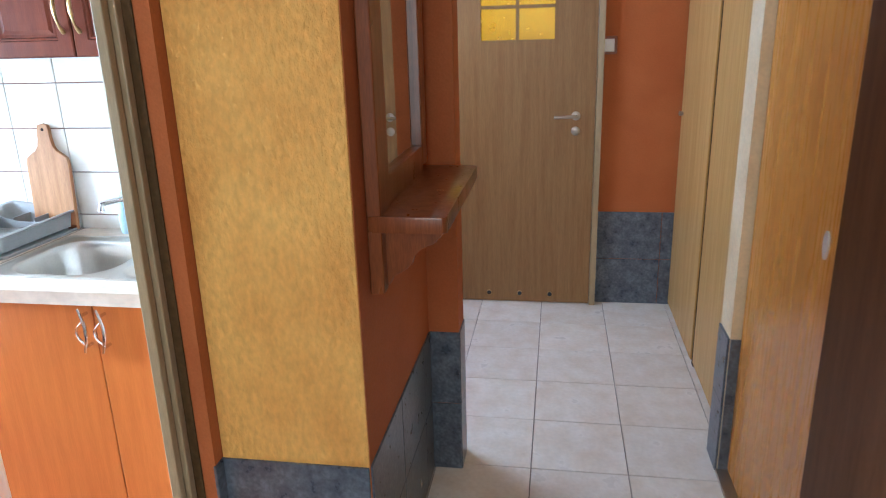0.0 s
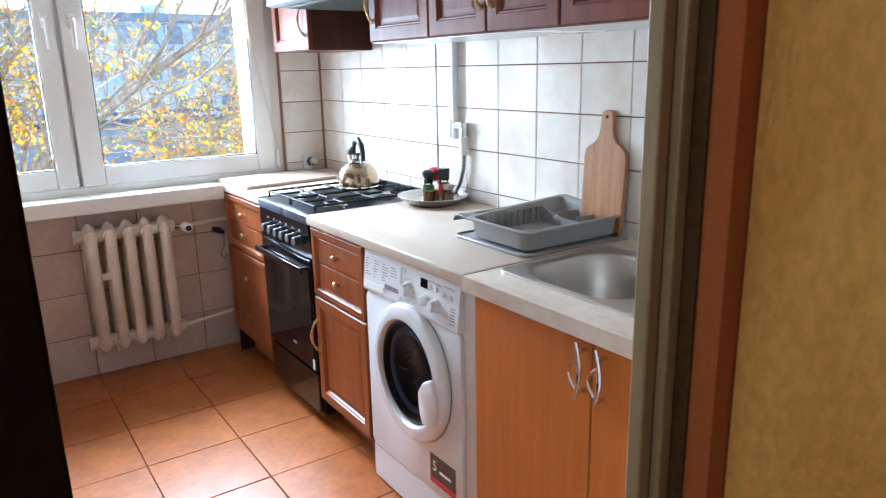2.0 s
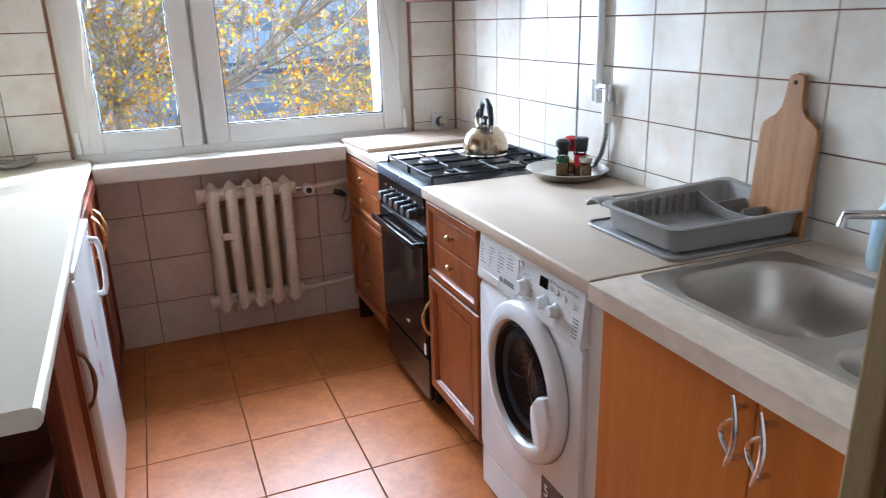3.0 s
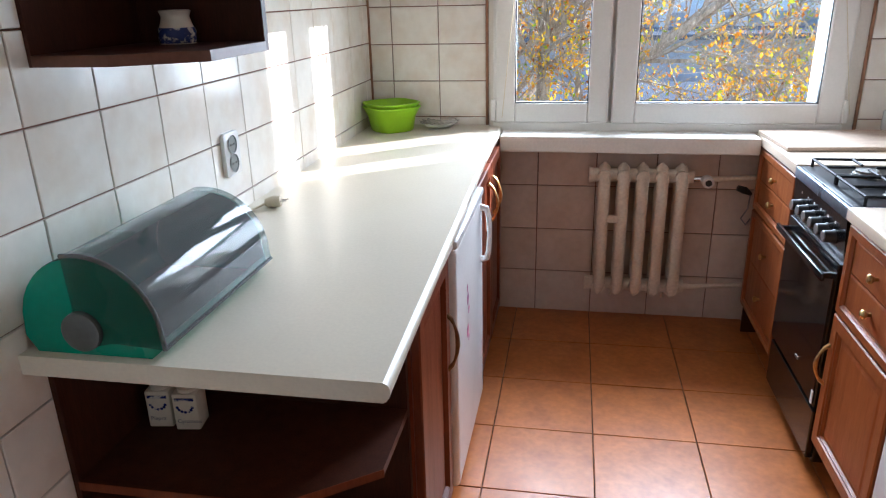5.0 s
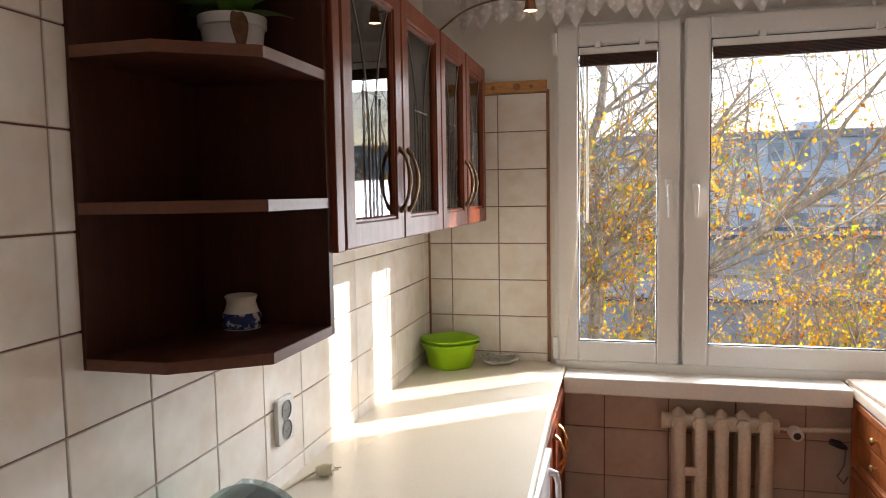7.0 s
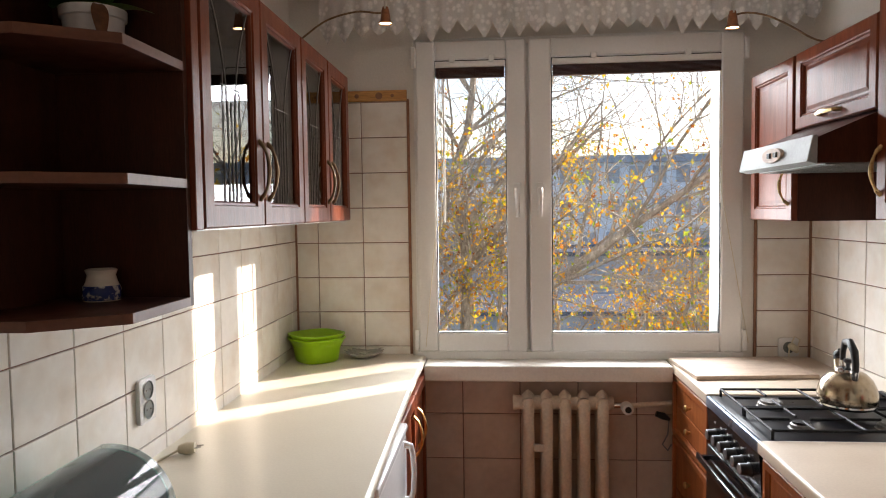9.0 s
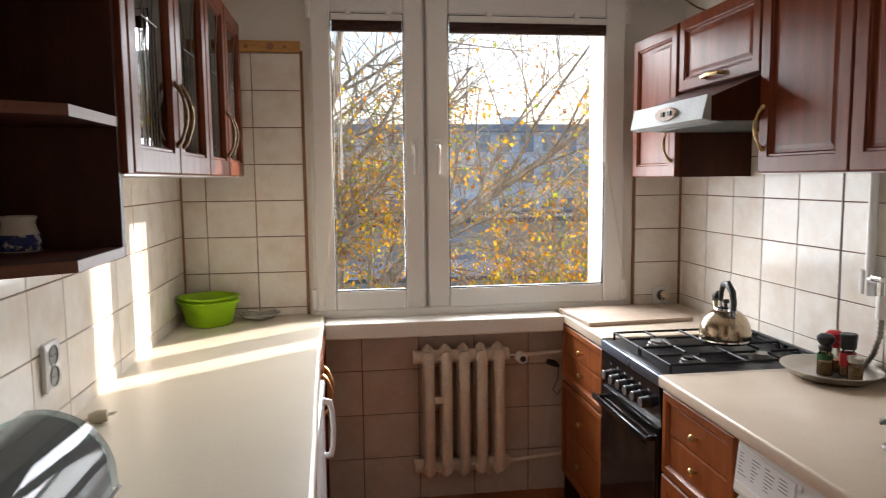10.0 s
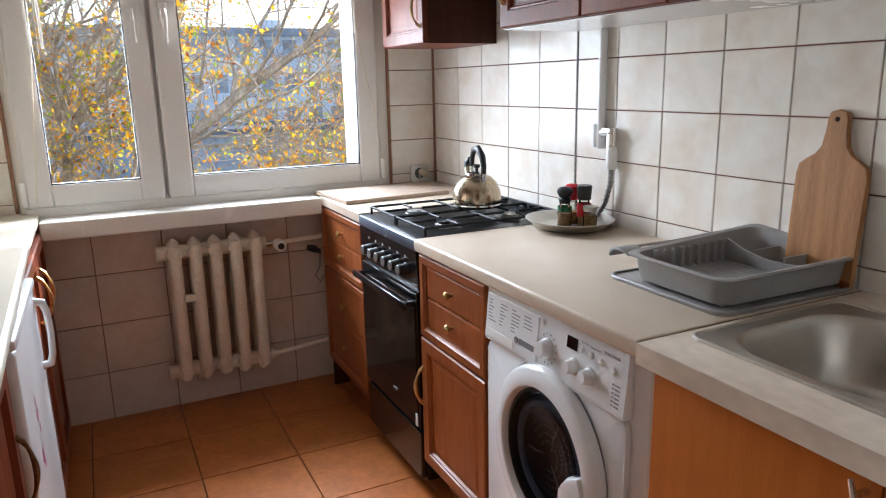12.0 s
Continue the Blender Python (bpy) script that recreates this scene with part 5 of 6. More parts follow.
board = thing("cutting_board", "worn pale laminate board lying on the worktop", "board", pose(1.885, 3.752, 0.8775, 0, 0, 4))
part("slab", box(-0.232, 0.232, -0.175, 0.165, 0.0, 0.016, 0.003), M_CUTBOARD, board)

kettle = thing("kettle", "brushed steel whistling kettle with a black handle", "kettle", pose(2.005, 3.13, 0.9042, 0, 0, -6))
kettle.scale.z = 1.07
part("body", lathe([(0, 0), (0.078, 0), (0.083, 0.004), (0.0855, 0.015), (0.0855, 0.035), (0.081, 0.058), (0.070, 0.080), (0.052, 0.097), (0.034, 0.105), (0.0, 0.107)], 40), M_KETTLE, kettle, smooth=True)
part("base_ring", lathe([(0.0835, 0.003), (0.0865, 0.008), (0.0857, 0.013)], 40), M_CHROME, kettle, smooth=True)
ld = part("lid", lathe([(0.036, 0.104), (0.034, 0.111), (0.015, 0.116), (0.0, 0.117)], 24), M_CHROME, kettle, smooth=True)
part("lid_knob", lathe([(0.006, 0.116), (0.006, 0.124), (0.012, 0.129), (0.011, 0.138), (0, 0.140)], 14), M_BLACK_PLASTIC, ld, smooth=True)
part("spout", tube([(0.0, 0.052, 0.085), (0.0, 0.072, 0.110), (0.0, 0.080, 0.124)], [0.02, 0.015, 0.014], 12), M_KETTLE, kettle, smooth=True)
part("whistle", tube([(0.0, 0.078, 0.122), (0.0, 0.086, 0.138), (0.0, 0.066, 0.152)], [0.015, 0.013, 0.006], 10), M_BLACK_PLASTIC, kettle, smooth=True)
part("handle", tube([(0, -0.058, 0.10), (0, -0.062, 0.135), (0, -0.050, 0.168), (0, -0.014, 0.190), (0, 0.024, 0.184), (0, 0.040, 0.155), (0, 0.042, 0.125)], [0.009, 0.010, 0.0115, 0.0115, 0.010, 0.009, 0.008], 12), M_BLACK_PLASTIC, kettle, "black plastic handle", True)
part("handle_stay", tube([(0, -0.052, 0.088), (0, -0.058, 0.115)], [0.012, 0.0125], 12), M_CHROME, kettle, smooth=True)
part("handle_stay", tube([(0, 0.040, 0.095), (0, 0.042, 0.128)], [0.010, 0.0095], 12), M_CHROME, kettle, smooth=True)

tray = thing("tray", "oval steel serving tray under the spice jars", "tray", pose(2.128, 2.752, 0.8775))
bm = lathe([(0, 0.006), (0.085, 0.006), (0.105, 0.011), (0.135, 0.032), (0.143, 0.033), (0.143, 0.031), (0.108, 0.006), (0.085, 0.0), (0, 0.0)], 44)
bmesh.ops.scale(bm, vec=(0.94, 1.04, 1), verts=bm.verts)
part("dish", bm, M_STEEL, tray, smooth=True)


def spice(name, label, x, y, h, r, cap_mat, cap_h, fill, ball=False):
    s = thing(name, label, "jar", pose(x, y, 0.8842))
    part("glass", lathe([(0, 0), (r, 0), (r, h * 0.72), (r * 0.75, h * 0.85), (r * 0.75, h), (0, h)], 18), G_CLEAR, s, smooth=True)
    part("contents", lathe([(0, 0.003), (r * 0.88, 0.003), (r * 0.88, h * fill), (0, h * fill)], 16), M_SPICE, s)
    if ball:
        part("cap", lathe([(r * 0.8, h), (r * 0.9, h + cap_h * 0.25), (r * 0.7, h + cap_h * 0.35), (r * 0.95, h + cap_h * 0.45), (r * 1.15, h + cap_h * 0.65), (r * 1.1, h + cap_h * 0.82), (r * 0.75, h + cap_h * 0.96), (0, h + cap_h)], 18), cap_mat, s, smooth=True)
    else:
        part("cap", lathe([(r * 0.95, h), (r * 1.1, h + cap_h), (r * 1.0, h + cap_h + 0.003), (0, h + cap_h + 0.003)], 18), cap_mat, s, smooth=True)
    return s


s = spice("spice_mill", "pepper mill jar with a black grinder cap and green label", 2.118, 2.765, 0.072, 0.022, M_BLACK_PLASTIC, 0.052, 0.55, True)
M_LABEL_G = material("dark_green_label", (0.02, 0.13, 0.04), 0.5, fine=80, fine_amount=0.3)
part("label", lathe([(0.0225, 0.046), (0.0225, 0.062)], 18), M_LABEL_G, s)
s = spice("spice_mill", "spice mill jar with a red grinder cap", 2.165, 2.790, 0.075, 0.022, M_RED, 0.052, 0.5, True)
s = spice("spice_mill", "spice mill jar with a tall black cap and red label", 2.172, 2.737, 0.082, 0.022, M_BLACK_PLASTIC, 0.042, 0.6)
part("label", lathe([(0.0225, 0.03), (0.0225, 0.07)], 18), M_RED, s)
spice("spice_jar", "small glass spice jar with a steel cap", 2.162, 2.693, 0.052, 0.021, M_STEEL, 0.014, 0.8)

# dish rack
rack = thing("dish_rack", "grey plastic dish rack on a drip tray", "dish rack", pose(1.862, 1.900, 0.8775, 0, 0, -1))
rack.scale.z = 0.78
RW, RL = 0.395, 0.338
part("drip_tray", prism(round_rect(-0.008, RW, -0.006, RL + 0.006, 0.03), 0.0, 0.007, 0.002), M_GREY_PLASTIC, rack, smooth=True)
part("tray_rim", tube([(x, y, 0.009) for x, y in round_rect(-0.006, RW - 0.002, -0.004, RL + 0.004, 0.03)] + [(RW - 0.002, RL - 0.026, 0.009)], 0.004, 6), M_GREY_PLASTIC, rack, smooth=True)
YB = RL - 0.048
bm = bmesh.new()
rings = []
for inset, z in ((0.024, 0.014), (0.014, 0.018), (0.008, 0.078), (-0.004, 0.084), (-0.006, 0.089), (0.000, 0.093), (0.012, 0.090), (0.016, 0.082), (0.028, 0.034), (0.034, 0.030)):
    ring = []
    for x, y in round_rect(inset, RW - inset, inset, YB - inset, 0.036, 6):
        f = min(1.0, max(0.0, x / RW))
        hump = 0.0 if z < 0.05 else f * f * (0.004 + 0.030 * math.exp(-((y / YB - 0.92) / 0.25) ** 2))
        drop = -0.045 if z > 0.05 and y > YB - 0.03 and 0.06 < x < RW - 0.09 else 0.0
        ring.append(bm.verts.new((x, y, z + hump + drop)))
    rings.append(ring)
for a, b in zip(rings, rings[1:]):
    for k in range(len(a)):
        bm.faces.new((a[k], a[(k + 1) % len(a)], b[(k + 1) % len(a)], b[k]))
bm.faces.new(rings[-1])
bm.faces.new(rings[0])
part("basket", bm, M_GREY_PLASTIC, rack, "grey basket with a high back corner", True)
curl = [(YB - 0.012, 0.086), (YB + 0.004, 0.094), (YB + 0.024, 0.098), (YB + 0.042, 0.094), (YB + 0.052, 0.083), (YB + 0.054, 0.070)]
for x0, x1 in ((-0.004, 0.052), (RW - 0.085, RW)):
    part("end_grip", prism(curl + [(y - 0.004, z - 0.005) for y, z in reversed(curl)], x0, x1, 0.0015, "x"), M_GREY_PLASTIC, rack, "curled end grip", True)
part("end_bar", tube([(0.03, YB + 0.046, 0.085), (RW * 0.5, YB + 0.046, 0.084), (RW - 0.06, YB + 0.046, 0.092)], 0.0045, 7), M_GREY_PLASTIC, rack, smooth=True)
for k in range(10):
    u = 0.058 + 0.0255 * k
    part("plate_peg", prism([(u, 0.030), (u + 0.011, 0.030), (u + 0.0085, 0.060), (u + 0.0075, 0.092), (u + 0.0025, 0.092), (u + 0.0015, 0.060)], YB - 0.036, YB - 0.026, 0.0, "y"), M_GREY_PLASTIC, rack)
for k in range(14):
    u = 0.05 + 0.018 * k
    part("floor_slot", box(u + 0.002, u + 0.007, 0.05, YB - 0.06, 0.0302, 0.0312), M_KNOB_GREY, rack)
wallpts = [(0.036, 0.072), (0.09, 0.060), (0.15, 0.060), (0.21, 0.074), (YB - 0.03, 0.098)]
part("cutlery_panel", prism([(0.036, 0.030)] + wallpts + [(YB - 0.03, 0.030)], RW - 0.112, RW - 0.106, 0.001, "x"), M_GREY_PLASTIC, rack)
for y in (0.10, 0.185):
    part("divider", box(RW - 0.107, RW - 0.02, y, y + 0.004, 0.03, 0.078), M_GREY_PLASTIC, rack)
for fx, fy in ((0.03, 0.03), (RW - 0.04, 0.03), (0.03, YB - 0.04), (RW - 0.04, YB - 0.04)):
    part("foot", box(fx, fx + 0.012, fy, fy + 0.012, 0.006, 0.016), M_GREY_PLASTIC, rack)

chop = thing("chopping_board", "beech chopping board with a handle leaning on the tiles", "board", pose(2.228, 1.968, 0.880, 0, 3.5, 0))
chop.scale.z = 0.906
outline = []
for a, b in ((-0.082, 0.0), (0.082, 0.0), (0.083, 0.26), (0.078, 0.285), (0.06, 0.30), (0.04, 0.31), (0.027, 0.33), (0.022, 0.36), (0.023, 0.395), (0.018, 0.412), (0.0, 0.418), (-0.018, 0.412), (-0.023, 0.395), (-0.022, 0.36), (-0.027, 0.33), (-0.04, 0.31), (-0.06, 0.30), (-0.078, 0.285), (-0.083, 0.26)):
    outline.append((a, b))
part("board", prism(outline, -0.008, 0.008, 0.002, "x"), M_BOARD, chop)
part("hanging_hole", lathe([(0.006, -0.0086), (0.0, -0.0086)], 14, (0, 0, 0.395), "x"), M_FRAME_DARK, chop)
part("foot_stain", prism([(-0.0815, 0.001), (0.0815, 0.001), (0.0815, 0.03), (-0.0815, 0.018)], -0.0086, -0.0081, 0.0, "x"), M_MIRRORWOOD, chop, "darkened wet lower edge")

# gas pipe with valve
gas = thing("gas_pipe", "white painted gas pipe with a chrome valve and steel hose", "pipe", pose(2.245, 2.742, 1.15))
part("pipe", tube([(0, 0.015, -0.03), (0, 0.015, 0.345)], 0.014, 12), M_WHITE, gas, smooth=True)
part("elbow", tube([(-0.002, 0.03, -0.025), (-0.002, 0.03, 0.045)], 0.017, 12), M_WHITE, gas, smooth=True)
part("branch", tube([(-0.002, 0.02, 0.02), (-0.004, -0.05, 0.02)], 0.011, 10), M_WHITE, gas, smooth=True)
part("valve", tube([(-0.004, -0.045, -0.02), (-0.004, -0.045, 0.036)], [0.018, 0.016], 12), M_CHROME, gas, smooth=True)
part("lever", box(-0.032, -0.018, -0.066, -0.026, 0.02, 0.036, 0.004), M_CHROME, gas)
part("nut", lathe([(0.016, -0.09), (0.017, -0.085), (0.017, -0.03), (0.014, -0.02)], 12, (-0.004, -0.045, 0)), M_PVC, gas, smooth=True)
hose = [(-0.004, -0.045, -0.09), (-0.004, -0.043, -0.14), (-0.003, -0.02, -0.2), (-0.002, 0.03, -0.26), (-0.002, 0.07, -0.31)]
part("hose", tube(hose, 0.0075, 10), M_BURNER, gas, "flexible steel hose", True)
for k in range(16):
    f = k / 15 * (len(hose) - 1.01)
    i = int(f)
    a, b = Vector(hose[i]), Vector(hose[i + 1])
    p, d = a.lerp(b, f - i), (b - a).normalized() * 0.003
    part("hose_ring", tube([p - d, p + d], 0.0088, 8), M_BURNER, gas)
pipe2 = thing("cable_duct", "thin grey vertical wall conduit", "conduit", pose(2.262, 2.906, 1.0))
part("conduit", tube([(0, -0.012, -0.12), (0, 0.0, 0.0), (0, 0.0, 0.485)], 0.0045, 8), M_BURNER, pipe2, smooth=True)
lead = thing("cable", "black plug and cable hanging behind the radiator pipe", "cable", pose(1.62, 3.90, 0.62))
part("plug", tube([(-0.03, 0, 0.03), (0.0, 0, 0.02), (0.03, 0.02, 0.0)], [0.012, 0.016, 0.008], 8), M_BLACK_PLASTIC, lead, smooth=True)
part("cord", tube([(0.03, 0.02, 0.0), (0.02, 0.0, -0.06), (-0.005, -0.01, -0.10), (0.02, 0.0, -0.13), (0.04, 0.02, -0.11)], 0.003, 6), M_GREYMARK, lead, smooth=True)

# things on the shelves
jar = thing("ceramic_jar", "small cream ceramic jar with a blue painted belly", "jar", pose(0.122, 2.232, 1.347))
part("body", lathe([(0, 0), (0.030, 0), (0.034, 0.006), (0.037, 0.02), (0.036, 0.036), (0.030, 0.05), (0.027, 0.062), (0.029, 0.068), (0.031, 0.073), (0.028, 0.075), (0.024, 0.07), (0.022, 0.02), (0, 0.02)], 28), M_CERAMIC, jar, smooth=True)
part("painted_band", lathe([(0.0345, 0.010), (0.0378, 0.02), (0.0368, 0.034), (0.0345, 0.042)], 28), M_BLUE, jar, "blue painted pattern", True)
pot = thing("potted_plant", "broad-leaved green plant in a white plastic pot", "plant", pose(0.125, 2.235, 1.840))
part("pot", lathe([(0, 0), (0.048, 0), (0.058, 0.075), (0.062, 0.077), (0.063, 0.095), (0.058, 0.096), (0.055, 0.08), (0, 0.08)], 28), M_WHITE, pot, smooth=True)
M_LEAF = material("dark_green_leaf", (0.05, 0.13, 0.02), 0.4, alt=(0.10, 0.22, 0.03), scale=20, fine=120, fine_amount=0.2)
M_DRYLEAF = material("dry_brown_leaf", (0.16, 0.07, 0.03), 0.6, fine=90, fine_amount=0.3)


def leaf_mesh(length, width, droop, n=7):
    bm = bmesh.new()
    rows = []
    for k in range(n + 1):
        u = k / n
        w = width * math.sin(math.pi * min(1.0, u * 0.93 + 0.05)) ** 0.8 * (1 - 0.3 * u)
        z = -droop * u * u
        rows.append([bm.verts.new((length * u, s * w, z + abs(s) * 0.12 * w)) for s in (-1, -0.5, 0, 0.5, 1)])
    for a, b in zip(rows, rows[1:]):
        for k in range(4):
            bm.faces.new((a[k], a[k + 1], b[k + 1], b[k]))
    return bm


rnd = random.Random(11)
for k in range(14):
    l = part("leaf", leaf_mesh(rnd.uniform(0.07, 0.11), rnd.uniform(0.022, 0.034), rnd.uniform(0.02, 0.06)), M_LEAF, pot, smooth=True)
    l.matrix_local = pose(0.02 * math.cos(k * 2.4), 0.02 * math.sin(k * 2.4), 0.088 + 0.008 * (k % 5), 0, rnd.uniform(-55, -5), k * 137.5)
l = part("leaf", leaf_mesh(0.08, 0.018, 0.05), M_DRYLEAF, pot, "dry brown hanging leaf", True)
l.matrix_local = pose(0.035, -0.045, 0.098, 0, 35, -50)
for k, word in enumerate(("Pieprz", "Cynamon")):
    b = thing("spice_canister", "white ceramic spice canister with blue ornament and lettering", "canister", pose(0.076 + 0.062 * k, 2.045 - 0.002 * k, 0.599, 0, 0, 8), "spice canisters")
    part("body", box(-0.026, 0.026, -0.026, 0.026, 0.0, 0.085, 0.004), M_CERAMIC, b, smooth=True)
    part("lid", lathe([(0.022, 0.085), (0.022, 0.092), (0.012, 0.098), (0, 0.099)], 18), M_CERAMIC, b, smooth=True)
    part("ornament", box(-0.02, 0.02, -0.0275, -0.0258, 0.070, 0.076), M_BLUE, b, "blue ornament band")
    for j in range(7):
        a = math.pi * (j + 0.5) / 7
        part("ornament", lathe([(0.0035, -0.0272), (0, -0.0274)], 8, (0.016 * math.cos(a), 0, 0.058 - 0.014 * math.sin(a)), "y"), M_BLUE, b)
    writing(word, 0.013, b, pose(-0.020, -0.0268, 0.018, 90), M_GREYMARK, "lettering")
paper = thing("paper_sheet", "white folded paper on the lower shelf", "paper", pose(0.47, 2.06, 0.319, 0, 0, 20))
part("sheet", box(-0.06, 0.06, -0.04, 0.04, 0.0, 0.004), M_PVC, paper)

# gooseneck lamps on the cabinets
def smooth_line(pts, n=6):
    """A Catmull-Rom curve through the points."""
    p = [Vector(q) for q in pts]
    p = [p[0] * 2 - p[1]] + p + [p[-1] * 2 - p[-2]]
    out = []
    for a, b, c, d in zip(p, p[1:], p[2:], p[3:]):
        for k in range(n):
            t = k / n
            out.append(0.5 * (2 * b + (c - a) * t + (2 * a - 5 * b + 4 * c - d) * t * t + (3 * b - a - 3 * c + d) * t ** 3))
    return out + [p[-2]]



M_COPPER = material("dark_copper", (0.24, 0.10, 0.05), 0.38, 1.0, fine=90, fine_amount=0.2)
for base, mid, head in (((0.19, 3.36, 2.10), [(0.24, 3.36, 2.155), (0.33, 3.34, 2.205), (0.44, 3.31, 2.222), (0.52, 3.30, 2.212)], (0.545, 3.294, 2.185)),
                        ((2.09, 3.34, 2.056), [(2.06, 3.338, 2.07), (1.98, 3.335, 2.085), (1.90, 3.332, 2.13), (1.827, 3.33, 2.165), (1.76, 3.33, 2.178)], (1.712, 3.329, 2.14))):
    lamp = thing("gooseneck_lamp", "lit copper halogen lamp on a bent brown arm above the cabinet", "lamp", pose(*base), "cabinet lamps")
    off = Vector(base)
    part("base", lathe([(0, 0), (0.03, 0), (0.03, 0.02), (0.02, 0.03), (0, 0.03)], 18), M_BLACK_PLASTIC, lamp, smooth=True)
    part("arm", tube(smooth_line([(0, 0, 0.02)] + [Vector(p) - off for p in mid] + [Vector(head) - off + Vector((0, 0, 0.03))]), 0.0036, 8), M_BRONZE, lamp, smooth=True)
    h = Vector(head) - off
    sh_ = part("shade", lathe([(0.010, 0.045), (0.014, 0.03), (0.018, 0.0), (0.024, -0.012), (0.022, -0.012), (0.012, 0.01)], 18, h), M_COPPER, lamp, "copper cone shade", True)
    part("bulb", lathe([(0.021, -0.009), (0.012, -0.010), (0.0, -0.011)], 16, h), M_LAMPGLOW, sh_, "glowing halogen bulb")
    part("bracket", box(h.x - 0.003, h.x + 0.003, h.y - 0.012, h.y + 0.012, h.z + 0.02, h.z + 0.075), M_STEEL, lamp)


# ---- doorway and hall ----
casing = thing("door_frame", "olive-beige kitchen door casing with a dark rubber edge", "door frame", pose(1.313, 1.03, 0), kind="structure")
for x0, x1, y0, y1, mat in ((0.0, 0.022, 0.012, 0.036, M_CASING), (0.025, 0.048, 0.0, 0.036, M_CASING), (0.0215, 0.0255, 0.02, 0.034, M_FRAME_DARK), (0.0485, 0.0535, -0.020, 0.034, M_JAMB)):
    part("jamb_strip", box(x0, x1, y0, y1, 0.0, 2.08, 0.003), mat, casing)
part("head_strip", box(-0.72, 0.07, -0.05, 0.05, 2.08, 2.13, 0.003), M_CASING, casing)
part("jamb_strip", box(-0.715, -0.66, -0.062, -0.042, 0.0, 2.08, 0.003), M_FRAME_DARK, casing, "dark brown jamb")

# hall door
hd = thing("door_1", "oak veneer hall door with amber glass panes", "door", pose(3.85, 0.745, 0, 0, 0, -90), kind="structure")
bm = box(0.0, 0.16, 0.0, 0.04, 0.012, 2.0)
add_box(bm, 0.545, 0.765, 0.0, 0.04, 0.012, 2.0)
add_box(bm, 0.16, 0.545, 0.0, 0.04, 0.012, 1.475)
add_box(bm, 0.16, 0.545, 0.0, 0.04, 1.965, 2.0)
leaf = part("leaf", bm, M_OAK, hd)
part("glass", box(0.16, 0.545, 0.016, 0.022, 1.475, 1.965), M_AMBER, leaf, "amber textured glass")
for z in (1.64, 1.80):
    part("glazing_bar", box(0.16, 0.545, -0.002, 0.03, z - 0.008, z + 0.008), M_OAK, leaf)
part("glazing_bar", box(0.344, 0.360, -0.0025, 0.03, 1.475, 1.965), M_OAK, leaf)
for x in (0.195, 0.372, 0.545):
    part("vent", lathe([(0.014, -0.004), (0.016, -0.002), (0.016, 0.0), ], 16, (x, 0, 0.06), "y"), M_BRASS, leaf, smooth=True)
    part("vent_hole", lathe([(0.012, -0.002), (0, -0.002)], 16, (x, 0, 0.06), "y"), M_BLACK, leaf)
part("rosette", lathe([(0.024, 0.0), (0.024, -0.006), (0.020, -0.008), (0, -0.008)], 20, (0.665, 0, 1.08), "y"), M_STEEL, leaf, smooth=True)
part("door_handle", tube([(0.665, -0.005, 1.08), (0.665, -0.045, 1.08), (0.64, -0.052, 1.08), (0.55, -0.05, 1.077)], [0.009, 0.009, 0.009, 0.008], 10), M_STEEL, leaf, "satin steel lever", True)
part("key_rosette", lathe([(0.024, 0.0), (0.024, -0.006), (0.020, -0.008), (0, -0.008)], 20, (0.665, 0, 1.0), "y"), M_STEEL, leaf, smooth=True)
part("frame_post", box(0.768, 0.80, -0.01, 0.05, 0.0, 2.06), M_CASING, hd)
part("frame_post", box(-0.045, -0.003, -0.01, 0.05, 0.0, 2.06), M_CASING, hd)
part("frame_head", box(-0.045, 0.80, -0.01, 0.05, 2.01, 2.06), M_CASING, hd)

sw = thing("light_switch", "white light switch with a dark surround on the orange wall", "switch", pose(3.896, -0.075, 1.437, 0, 0, -90))
part("plate", box(-0.046, 0.046, -0.012, 0.0, -0.046, 0.046, 0.003), M_MIRRORWOOD, sw)
part("rocker", box(-0.032, 0.032, -0.018, -0.011, -0.032, 0.032, 0.003), M_WHITE, sw)

# wardrobes
wr = thing("wardrobe", "oak veneer built-in wardrobe with flush doors", "wardrobe", pose(3.88, -0.465, 0, 0, 0, 180))
part("door", box(0.0, 0.73, -0.0, 0.03, 0.02, 2.40, 0.003), M_OAK_PALE, wr)
part("gap_post", box(0.735, 0.775, 0.006, 0.05, 0.0, 2.40), M_FRAME_DARK, wr)
part("door", box(0.78, 1.42, -0.0, 0.03, 0.03, 2.40, 0.003), M_OAK_PALE, wr)
part("plinth", box(0.0, 1.5, 0.02, 0.06, 0.0, 0.02), M_OAK_PALE, wr)
part("side_panel", box(1.425, 1.445, -0.012, 0.5, 0.0, 2.40), M_CASING, wr)
part("top_board", box(0.0, 1.5, 0.0, 0.5, 2.40, 2.46), M_OAK_PALE, wr)
part("doorknob", lathe([(0.01, 0), (0.012, -0.02), (0, -0.024)], 12, (0.05, 0, 1.09), "y"), M_STEEL, wr, smooth=True)
post = structure("wall_post", box(2.29, 2.43, -1.1, -0.412, 0, CEIL), M_CREAM, "pale cream wall end between the wardrobes")
slide = thing("sliding_wardrobe", "glossy varnished oak sliding-door wardrobe", "wardrobe", pose(2.285, -0.455, 0, 0, 0, 180))
d = part("door", box(0.0, 0.715, -0.01, 0.02, 0.02, 2.42, 0.003), M_OAK_GLOSS, slide)
